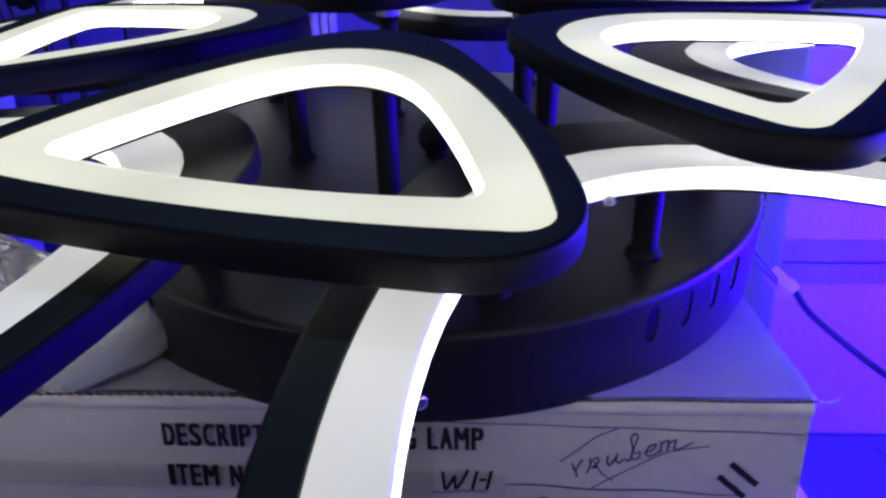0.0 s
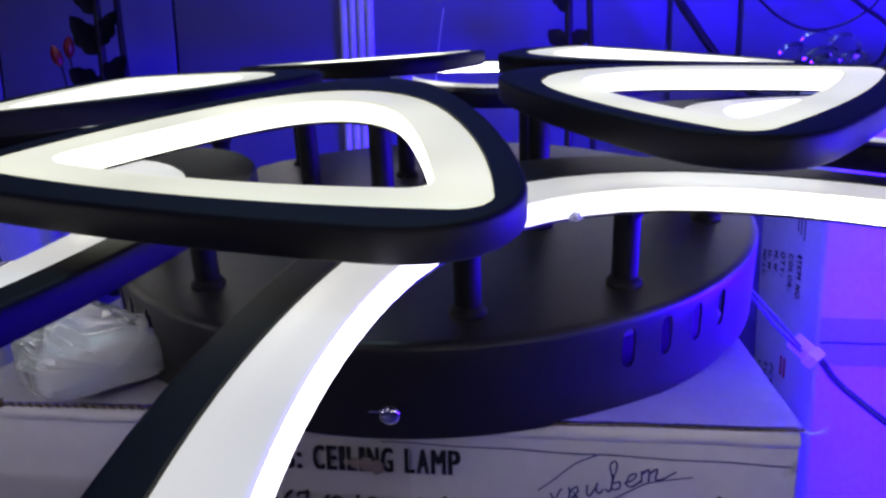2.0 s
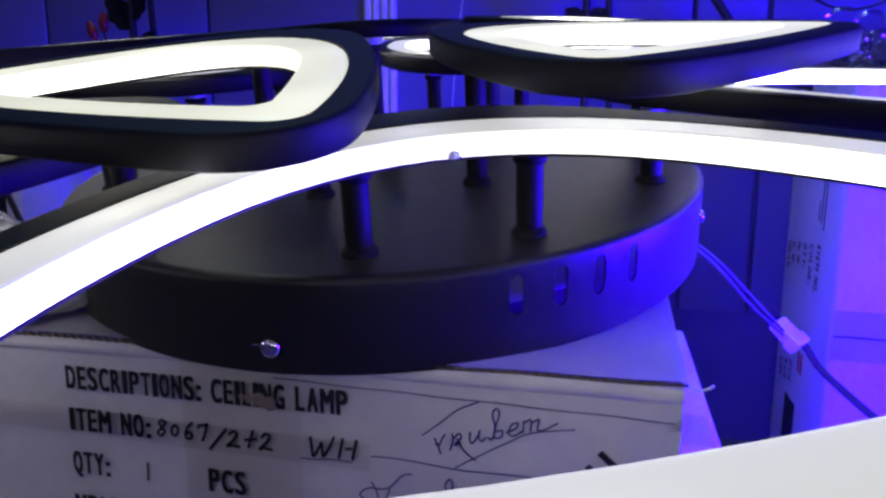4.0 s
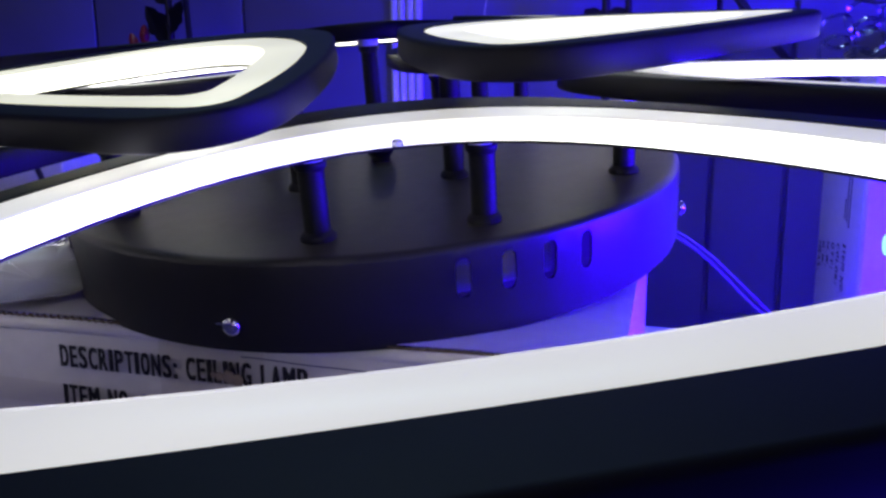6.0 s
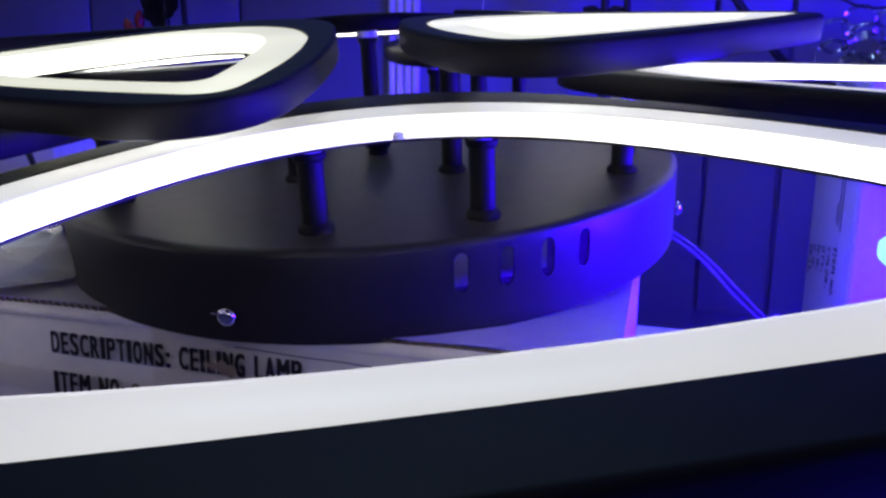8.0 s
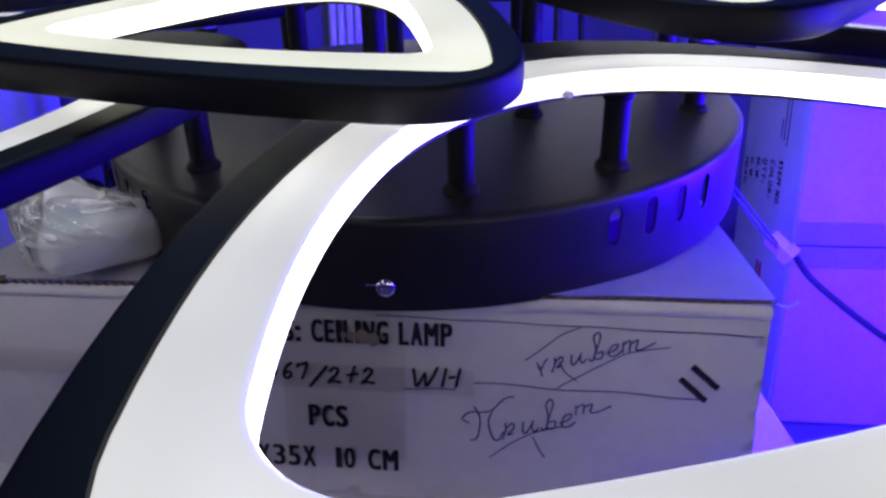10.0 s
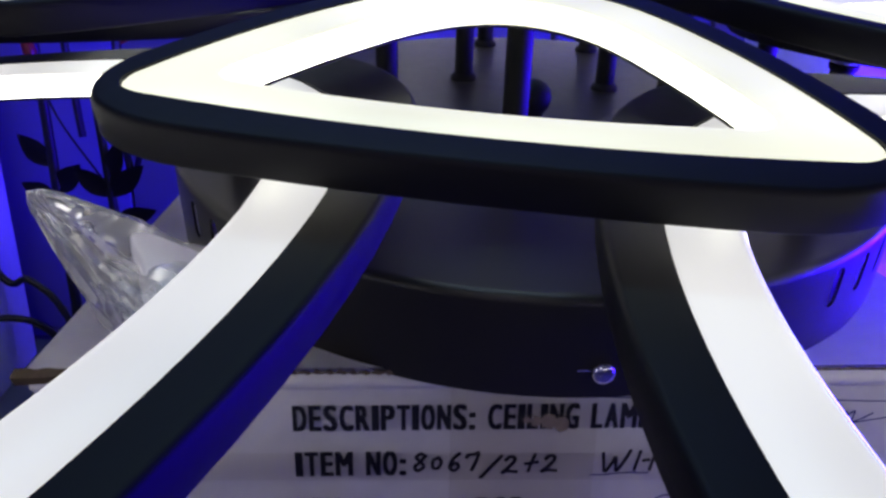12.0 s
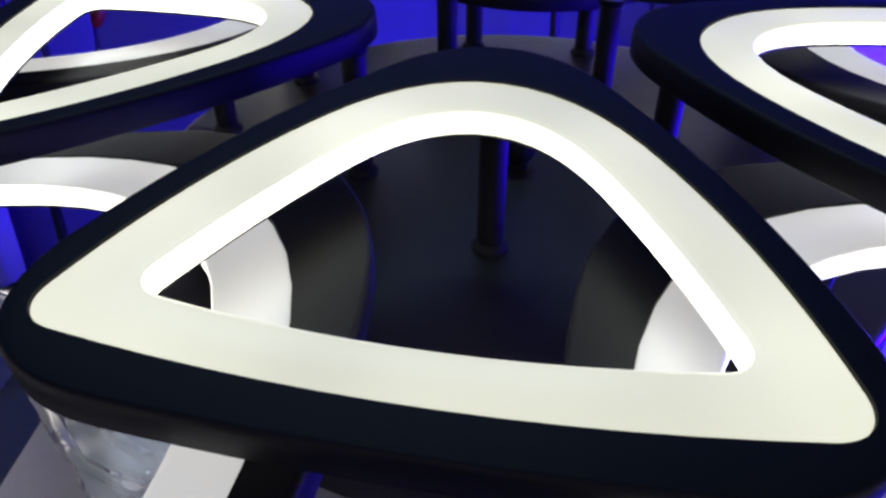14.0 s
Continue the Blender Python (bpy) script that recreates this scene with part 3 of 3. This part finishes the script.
DEEP = 0.0110
WALL_DEEP = 0.0093  # height of the lit inner wall
# each petal sits a little differently: turn, height at the axis, slope outwards and sideways, shift outwards and sideways
UPPER = ((0.154, 0.1279, -0.0809, -0.0188, 0, 0), (69.244, 0.1222, -0.0148, -0.0052, -0.0072, 0.0068), (144.151, 0.1263, -0.0695, 0.0075, 0.0002, -0.0027),
         (215.195, 0.1262, -0.0827, -0.0068, 0.0003, 0.0011), (288.343, 0.1235, -0.0410, 0.0338, 0.0025, -0.0026))
LOWER = ((38.346, 0.0915, -0.0083, 0.0099, 0, 0), (105.664, 0.0986, -0.0501, -0.0580, 0.0021, -0.0021), (181.6, 0.0925, -0.020, 0.0, 0, 0),
         (253.6, 0.0925, -0.020, 0.0, 0, 0), (323.873, 0.0958, -0.0377, 0.0251, 0.0050, 0.0085))
for label, specs, tier, glow in (("black petal frame of the upper tier", (UP_RIM, UP_FACE, UP_HOLE), UPPER, [DIFF_TOP, DIFF_IN]), ("wider black petal frame of the lower tier", (LO_RIM, LO_FACE, LO_HOLE), LOWER, [COOL_TOP, COOL_IN])):
    frame_mesh, ring_mesh = petal_meshes(*specs, 0.0, DEEP, glow)
    for turn, z, ku, kv, du, dv in tier:
        tilt = pose(0, 0, z, math.degrees(math.atan(kv)), -math.degrees(math.atan(ku)), 0) @ pose(du, dv, 0)
        petal = part("petal", frame_mesh, None, lamp, label, pose(0, 0, 0, 0, 0, turn) @ tilt)
        part("diffuser", ring_mesh, None, petal, "glowing white acrylic ring")


def base_shell():
    """Round canopy: plate with a rounded rim and a wall pierced by four groups of four slots."""
    bm = bmesh.new()
    half = math.degrees(0.0032 / R)
    slots = [g + s for g in (54.6, 144.6, -125.4, -35.4) for s in (-9.65, -3.2, 3.2, 9.65)]
    marks = {round(a, 3): None for a in np.arange(-180, 180, 3.0)}
    for s in slots:
        for a in [a for a in marks if abs(a - s) < half + 0.8]:
            del marks[a]
        for j in range(9):
            marks[round(s - half + 2 * half * j / 8, 3)] = s
    angles = sorted(marks)
    zc, zh = 0.0270, 0.0085

    def gap(a):
        s = marks[a]
        if s is None:
            return 0.0
        d = min(1, abs(a - s) / half)
        return zh - 0.0032 + 0.0032 * math.sqrt(max(0, 1 - d * d))

    prof = [(R - 0.0048, THICK), (R - 0.0034, THICK), (R - 0.0015, THICK - 0.0004), (R - 0.0004, THICK - 0.0014), (R, THICK - 0.0030)]
    rings = []
    for a in angles:
        c, s, g = math.cos(radians(a)), math.sin(radians(a)), gap(a)
        hs = [(r, z) for r, z in prof] + [(R, zc + g), (R, zc - g), (R, 0.0)]
        rings.append([bm.verts.new((r * c, r * s, z)) for r, z in hs])
    for i, a in enumerate(angles):
        b = angles[(i + 1) % len(angles)]
        inside = marks[a] is not None and marks[a] == marks[b]
        p, q = rings[i], rings[(i + 1) % len(rings)]
        for j in range(7):
            if j == 5 and inside:
                continue
            vs = (p[j], q[j], q[j + 1], p[j + 1])
            if j == 5 and gap(a) == 0 and gap(b) == 0:
                continue
            bm.faces.new(vs)
    bm.faces.new([r[0] for r in rings])
    bmesh.ops.remove_doubles(bm, verts=bm.verts, dist=0.00002)
    bmesh.ops.recalc_face_normals(bm, faces=bm.faces[:])
    bmesh.ops.solidify(bm, geom=bm.faces[:], thickness=0.0011)
    return bm


part("canopy", base_shell(), PLATE, lamp, "round matt black canopy with slotted rim")
# white boxes added behind the slots to catch light, not known parts
for a in (54.6, 144.6, -125.4, -35.4):
    part("slot_reflector", box(bmesh.new(), (-0.012, -0.036, 0.0), (0.012, 0.036, 0.024), 0.002), PLASTIC, lamp, "added white box inside the canopy, to brighten the slots", pose(0, 0, 0, 0, 0, a) @ pose(0.128, 0, 0.003))


def post_mesh(height):
    bm = bmesh.new()
    lathe(bm, [(0.0078, 0), (0.0078, 0.0016), (0.0070, 0.0026), (0.0064, 0.0034), (0.0056, 0.0040), (0.0056, height - 0.0042), (0.0064, height - 0.0036), (0.0070, height - 0.0022), (0.0070, height - 0.0010), (0.0060, height)], 24)
    return finish("post", bm, BLACK, 40)


def cap_mesh(h):
    bm = bmesh.new()
    lathe(bm, [(0.0066, 0), (0.0073, 0.0006), (0.0073, h - 0.0004), (0.0066, h)], 20)
    return finish("cap", bm, CAP, 40)


RU, RL, DL = 0.0731, 0.1531, 13.6
cap_h = 0.0046
cap_m = cap_mesh(cap_h)
for tier, r, spread in ((UPPER, RU, (0,)), (LOWER, RL, (-DL, DL))):
    for turn, z, ku, kv, du, dv in tier:
        for d in spread:
            a = turn + d
            u, v = r * math.cos(radians(d)), r * math.sin(radians(d))
            h = z + ku * u + kv * v - DEEP - THICK - cap_h + 0.0006
            p = part("post", post_mesh(h), None, lamp, "", pose(r * math.cos(radians(a)), r * math.sin(radians(a)), THICK))
            part("cap", cap_m, None, p, "translucent white cap", pose(0, 0, h))
bm = bmesh.new()
lathe(bm, [(0.006, 0), (0.006, 0.003), (0.0072, 0.0042), (0.0092, 0.0072), (0.0100, 0.0110), (0.0092, 0.0150), (0.0070, 0.0182), (0.0036, 0.0202), (0.0006, 0.0208)], 32)
part("ball_knob", bm, BLACK, lamp, "black ball knob in the middle", pose(0.003, 0.004, THICK))


def screw_mesh():
    bm = bmesh.new()
    lathe(bm, [(0.0042, 0.0), (0.0042, 0.0008), (0.0038, 0.0018), (0.0030, 0.0025), (0.0016, 0.0028)], 24)
    for q in range(2):
        box(bm, (-0.0021, -0.0004, 0.00275), (0.0021, 0.0004, 0.0029)) if q == 0 else box(bm, (-0.0004, -0.0021, 0.00276), (0.0004, 0.0021, 0.00291))
    return finish("screw", bm, STEEL, 40)


sm = screw_mesh()
for k in range(4):
    a = 13.87 + 90 * k
    part("screw", sm, None, lamp, "chrome cross-head screw", pose((R + 0.0012) * math.cos(radians(a)), (R + 0.0012) * math.sin(radians(a)), 0.0122, 0, 90, a))
# thin chrome bar added as the glint beside the front screw
part("glint_bar", box(bmesh.new(), (-0.0004, -0.0085, -0.0014), (0.0004, -0.0038, -0.0010), 0.0001), STEEL, lamp, "thin chrome bar that stands in for a glint beside the screw", pose((R + 0.0012) * math.cos(radians(13.87)), (R + 0.0012) * math.sin(radians(13.87)), 0.0122, 0, 90, 13.87))

# leads that run from the canopy to the connector
conn = Vector((0.2747, 0.264, 0.0475))
bm = bmesh.new()
for k in range(2):
    tube(bm, smooth_path([(0.188, 0.205, 0.125 + 0.003 * k), (0.215, 0.215, 0.105 + 0.004 * k), (0.245, 0.240, 0.072 + 0.006 * k), conn + Vector((-0.004, -0.004, 0.003 * k))], 10), 0.0010, 8)
leads = part("lead_wire", bm, CABLE_BLUE)
tagged(leads, "pair of thin grey lamp leads", "cable")
plug = thing("connector", Matrix.Translation(conn) @ pose(0, 0, 0, 12, 38, -35), "white nylon plug connector on the lamp leads", "connector")
part("housing", box(bmesh.new(), (-0.011, -0.006, -0.0045), (0.004, 0.006, 0.0045), 0.001), CONN, plug)
part("socket", box(bmesh.new(), (0.0035, -0.0075, -0.0055), (0.012, 0.0075, 0.0055), 0.0012), CONN, plug)
bm = bmesh.new()
tube(bm, smooth_path([conn + Vector((0.010, -0.002, -0.006)), (0.300, 0.250, 0.022), (0.345, 0.215, -0.010), (0.400, 0.190, -0.035), (0.520, 0.180, -0.120), (0.62, 0.2, -0.215)], 12), 0.0026, 10)
tagged(part("power_cable", bm, CABLE), "thick black power cable from the plug to the floor", "cable")


# ---- blue bulb beside the lamp ----
bulb = thing("led_bulb", Matrix.Translation(LED_AT) @ pose(0, 0, 0, 0, 90, 0) @ Matrix.Scale(0.72, 4), "glowing pale cyan bulb that floods everything in blue", "bulb")
bm = bmesh.new()
lathe(bm, [(0.0008, -0.013), (0.006, -0.0118), (0.0105, -0.007), (0.012, 0.0), (0.0112, 0.006), (0.0085, 0.011)], 24)
dome = part("dome", bm, LEDM, bulb, "frosted cyan dome")
dome.visible_shadow = False
bm = bmesh.new()
lathe(bm, [(0.0088, 0.0110), (0.0100, 0.0125), (0.0100, 0.024), (0.0070, 0.028)], 24)
part("socket", bm, PLASTIC, bulb, "white socket")
bm = bmesh.new()
tube(bm, smooth_path([(0, 0, 0.027), (0.004, 0.006, 0.060), (0.03, 0.02, 0.105), (0.12, 0.03, 0.145), (0.335, 0.05, 0.165)], 10), 0.0022, 8)
part("cord", bm, CABLE, bulb, "black cord")


# ---- plastic pouch on the carton ----
def pouch():
    top = thing("plastic_pouch", pose(0, 0, 0), "crinkled clear bag round a white plastic part, on the carton", "bag")
    a, b = Vector((-0.100, 0.001, 0.1062)), Vector((-0.1946, 0.0660, 0.1125))
    d = (b - a).normalized()
    s = Vector((d.y, -d.x, 0)).normalized()
    u = s.cross(d) if s.cross(d).z > 0 else -s.cross(d)
    L = (b - a).length

    # a flat slab with a blunt front end that narrows to a raised tail
    def block(t, j, w0, h0, l0, soft):
        q = 2 * math.pi * j
        e = min(1.0, max(0.0, 1 - abs(2 * t - 1) ** 14)) ** 0.4
        cx = math.copysign(abs(math.cos(q)) ** 0.42, math.cos(q))
        cz = math.copysign(abs(math.sin(q)) ** 0.50, math.sin(q))
        n1 = noise.noise(Vector((t * 5, cx * 1.5, cz * 1.5 + 3)))
        n2 = noise.noise(Vector((t * 2.6 + cx, cx * 5.0, cz * 4.0 + 9)))
        n3 = noise.noise(Vector((t * 16 - cx * 3, cx * 8.0, cz * 5.0 + 1)))
        f = soft * (1 - 0.75 * t) * (0.8 * n1 + 0.8 * (0.5 - 2.2 * abs(n2)) + 0.14 * (0.5 - 2.0 * abs(n3)))
        f *= e
        wide = 1 - 0.90 * max(0, (t - 0.20) / 0.80) ** 0.95
        high = 1 if t < 0.60 else 1 - 0.75 * (t - 0.60) / 0.40
        rise = 0.036 * max(0, t - 0.45)
        return a + d * (l0 * t - 0.004) + s * ((w0 * e * wide + f) * cx) + u * (h0 * (1 + cz * e * high) + f * (1 if cz > 0 else 0.1) + rise)

    bm = bmesh.new()
    wall_grid(bm, lambda i, j: block(i, j, 0.0270, 0.0112, L * 0.52, 0.0) + d * 0.005, 28, 40)
    part("inner_part", bm, PLASTIC, top, "white flat plastic block")
    bm = bmesh.new()
    wall_grid(bm, lambda i, j: block(i, j, 0.0295, 0.0132, L + 0.020, 0.0036), 110, 88)
    part("film", bm, FILM, top, "crinkled clear film", smooth=30).visible_shadow = False
    for k, (t, q) in enumerate(((0.50, -0.2), (0.58, 0.3))):
        bm = bmesh.new()
        c = a + d * (L * t) + s * (0.018 * q) + u * 0.0252
        box(bm, (-0.010, -0.0010, -0.0004), (0.010, 0.0010, 0.0004), 0.0003)
        ob = part("print_bar", bm, INK, top)
        ob.matrix_local = Matrix.Translation(c) @ pose(0, 0, 0, 0, -4, -8)
    return top


pouch()


# ---- black iron plant stands ----
def leaf(bm, root, way, length, width, lobes, thick=0.0016):
    """A scalloped iron leaf with a ridge."""
    way = Vector(way).normalized()
    side = way.cross(Vector((0, 1, 0))).normalized()
    n = 24
    rows = []
    for k in range(n + 1):
        t = k / n
        w = width * math.sin(math.pi * t ** 0.8) ** 0.8 * (0.78 + 0.22 * abs(math.sin(math.pi * lobes * t)))
        c = Vector(root) + way * (length * t)
        rows.append([bm.verts.new(c + side * (w * q) + Vector((0, thick * (1 - abs(q)) - thick, 0))) for q in (-1, -0.5, 0, 0.5, 1)])
    for p, q in zip(rows, rows[1:]):
        for j in range(4):
            bm.faces.new((p[j], p[j + 1], q[j + 1], q[j]))


def plant_stand(x, y, leaves, height, buds, label):
    top = thing("iron_plant_stand", pose(x, y, FLOOR_Z), label, "plant stand", "black iron plant stands by the wall")
    bm = bmesh.new()
    tube(bm, [(0, 0, 0), (0.002, 0, height * 0.5), (-0.004, 0, height)], 0.0065, 10, 0.6)
    part("stem", bm, IRON, top)
    bm = bmesh.new()
    tube(bm, [(0.035, 0.004, 0.30), (0.022, 0.004, height * 0.72), (0.012, 0.004, height)], 0.0040, 8)
    part("brace", bm, IRON, top)
    bm = bmesh.new()
    lathe(bm, [(0.06, 0), (0.06, 0.004), (0.052, 0.008), (0.01, 0.012)], 28)
    part("foot", bm, IRON, top)
    for z, way, length, width, lobes in leaves:
        bm = bmesh.new()
        leaf(bm, (0, -0.003, z), way, length, width, lobes)
        bmesh.ops.solidify(bm, geom=bm.faces[:], thickness=0.0015)
        part("leaf", bm, IRON, top)
    for bx, bz, tilt in buds:
        bm = bmesh.new()
        tube(bm, smooth_path([(0.0, 0, bz - 0.13), (bx * 0.75, -0.002, bz - 0.055), (bx, -0.002, bz)], 6), 0.0013, 6)
        stalk = part("stalk", bm, IRON, top)
        bm = bmesh.new()
        lathe(bm, [(0.0012, 0), (0.0052, 0.005), (0.0066, 0.012), (0.0056, 0.019), (0.0020, 0.0255)], 14, m=Matrix.Translation((bx, -0.002, bz - 0.004)) @ pose(0, 0, 0, 0, tilt, 0))
        part("bud", bm, RED, stalk, "red lacquered bud")
    return top


FL = -FLOOR_Z
plant_stand(-0.432, 0.55, [
    (FL + 0.30, (-0.55, 0, 0.75), 0.055, 0.017, 3), (FL + 0.255, (-0.8, 0, 0.55), 0.05, 0.018, 3), (FL + 0.345, (-0.5, 0, 0.8), 0.05, 0.014, 3), (FL + 0.39, (-0.4, 0, 0.9), 0.05, 0.012, 3),
    (FL + 0.26, (0.6, 0, 0.7), 0.05, 0.015, 3), (FL + 0.31, (0.5, 0, 0.8), 0.045, 0.013, 3), (FL + 0.05, (-0.6, 0, 0.7), 0.045, 0.012, 1), (FL + 0.01, (-0.8, 0, 0.5), 0.04, 0.012, 1), (FL + 0.02, (0.7, 0, 0.7), 0.045, 0.012, 1)],
    FL + 0.62, ((-0.052, FL + 0.291, -18), (-0.040, FL + 0.300, 4)), "black iron stand with scalloped leaves and red buds")
plant_stand(-0.352, 0.50, [
    (FL + 0.03, (0.75, 0, 0.65), 0.050, 0.011, 1), (FL + 0.00, (0.9, 0, 0.3), 0.048, 0.011, 1), (FL + 0.045, (0.35, 0, 0.9), 0.046, 0.010, 1), (FL + 0.03, (-0.75, 0, 0.65), 0.046, 0.011, 1), (FL - 0.03, (0.9, 0, 0.1), 0.045, 0.011, 1)],
    FL + 0.145, ((-0.055, FL + 0.165, -12), (0.03, FL + 0.185, 25)), "lower black iron stand with pointed leaves and red buds")
plant_stand(0.115, 0.60, [
    (FL + 0.298, (-0.8, 0, 0.6), 0.030, 0.012, 2), (FL + 0.298, (0.8, 0, 0.6), 0.028, 0.012, 2), (FL + 0.335, (-0.5, 0, 0.85), 0.040, 0.010, 3), (FL + 0.37, (-0.45, 0, 0.9), 0.04, 0.009, 3), (FL + 0.41, (-0.4, 0, 0.9), 0.04, 0.009, 3)],
    FL + 0.62, (), "tall black iron stand with scalloped leaves")


# ---- cables and hanging things ----
def cable(name, pts, r, mat, label, category="cable"):
    bm = bmesh.new()
    tube(bm, smooth_path(pts, 12), r, 8)
    return tagged(part(name, bm, mat), label, category)


cable("hanging_cable", [(0.190, 0.60, 0.62), (0.212, 0.60, 0.420), (0.229, 0.60, 0.360), (0.256, 0.60, 0.317), (0.284, 0.60, 0.280), (0.330, 0.61, 0.238), (0.41, 0.62, 0.22)], 0.0048, CABLE, "thick black cable hanging before the wall")
cable("wire_loop", [(0.290, 0.63, 0.50), (0.308, 0.62, 0.386), (0.321, 0.62, 0.355), (0.357, 0.62, 0.322), (0.394, 0.62, 0.310), (0.436, 0.62, 0.323), (0.462, 0.62, 0.355), (0.475, 0.63, 0.45)], 0.0016, CABLE, "glossy thin wire hanging in a wide loop")
cable("wire_loop", [(0.372, 0.665, 0.46), (0.357, 0.660, 0.392), (0.350, 0.660, 0.369), (0.362, 0.660, 0.353), (0.387, 0.660, 0.365), (0.399, 0.660, 0.384), (0.405, 0.665, 0.46)], 0.0014, CABLE, "small thin wire loop against the wall")
cable("hanging_cable", [(0.405, 0.63, 0.43), (0.409, 0.62, 0.364), (0.435, 0.62, 0.338), (0.470, 0.62, 0.310), (0.466, 0.62, 0.280), (0.440, 0.60, 0.262), (0.405, 0.59, 0.235)], 0.0026, CABLE, "black cable curling down beside the stack")
for pts in ([(-0.46, 0.34, 0.165), (-0.395, 0.35, 0.006), (-0.368, 0.35, -0.004), (-0.345, 0.35, -0.03), (-0.33, 0.36, -0.10), (-0.32, 0.37, -0.215)], [(-0.30, 0.38, -0.216), (-0.34, 0.36, -0.09), (-0.374, 0.34, -0.036), (-0.42, 0.32, -0.058), (-0.46, 0.25, -0.21)]):
    cable("floor_cable", pts, 0.0030, CABLE, "black cable in the clutter beside the cartons")
dark = thing("adapter", pose(0.42, 0.652, 0.376), "dark power adapter hanging on the wall", "adapter")
part("case", box(bmesh.new(), (-0.020, -0.014, 0.0), (0.020, 0.014, 0.09), 0.004, 3), CABLE, dark)
part("plug_base", box(bmesh.new(), (-0.012, -0.010, -0.006), (0.012, 0.010, 0.001), 0.002), CABLE, dark)

# twisted clear ribbon on a string
ribbon = thing("hanging_ribbon", pose(-0.04, 0.655, 0.36), "twist of clear film hanging on a thread", "ribbon")
bm = bmesh.new()
path = smooth_path([(0.028, 0, 0.062), (0.012, 0, 0.040), (-0.008, 0, 0.028), (-0.014, 0, 0.014), (0.0, 0, 0.004), (0.004, 0, -0.006)], 8)
wall_grid(bm, lambda i, j: path[round(i * (len(path) - 1))] + Vector((0.006 * (j - 0.5) * (1.5 - i), 0.003 * math.sin(7 * i + 3 * j), 0.010 * (j - 0.5) * math.cos(4 * i))), len(path) - 1, 3)
part("film", bm, FILM, ribbon)
bm = bmesh.new()
tube(bm, [(0.004, 0, -0.006), (0.0, 0, -0.03), (-0.006, 0, -0.075), (-0.012, 0, -0.16)], 0.0005, 6)
part("thread", bm, PLASTIC, ribbon)
bm = bmesh.new()
tube(bm, [(0.028, 0, 0.062), (0.03, 0, 0.12), (0.03, 0.008, 0.25)], 0.0005, 6)
part("thread", bm, PLASTIC, ribbon)

# scalloped clear ornament on the tall carton
orn = thing("acrylic_ornament", pose(0.365, 0.53, 0.2625), "clear scalloped acrylic flower rings, shining in blue light", "ornament")
for k in range(7):
    a = 2 * math.pi * k / 7
    bm = bmesh.new()
    ring = [(0.030 * math.cos(a) * 1.0 + 0.015 * math.cos(2 * math.pi * i / 40), -0.012 + 0.0006 * k, 0.0 + 0.022 * math.sin(a) + 0.015 * math.sin(2 * math.pi * i / 40)) for i in range(41)]
    tube(bm, ring, 0.0017, 8)
    part("petal_ring", bm, GLASS, orn).visible_shadow = False
for r in (0.020, 0.012):
    bm = bmesh.new()
    tube(bm, [(r * math.cos(2 * math.pi * i / 32), -0.014, r * math.sin(2 * math.pi * i / 32)) for i in range(33)], 0.0018, 8)
    part("centre_ring", bm, GLASS, orn).visible_shadow = False

# small white lump on the floor by the stack
lump = tagged(part("foam_scrap", lathe(bmesh.new(), [(0.009, 0), (0.011, 0.005), (0.008, 0.011), (0.002, 0.013)], 14, m=Matrix.Translation((0.500, 0.43, FLOOR_Z))), PLASTIC), "small scrap of white foam on the floor", "scrap")

# blob of glue on the lower ring
bm = bmesh.new()
bmesh.ops.create_icosphere(bm, subdivisions=3, radius=0.0030)
for v in bm.verts:
    n = v.co.normalized()
    v.co *= 0.55 + 0.75 * abs(noise.noise(n * 2.2))
    v.co.z *= 0.7
part("glue_blob", bm, FILM, lamp, "clear lump of glue", Matrix.Translation(LAMP.inverted() @ Vector((0.0918, -0.0047, 0.1833))))
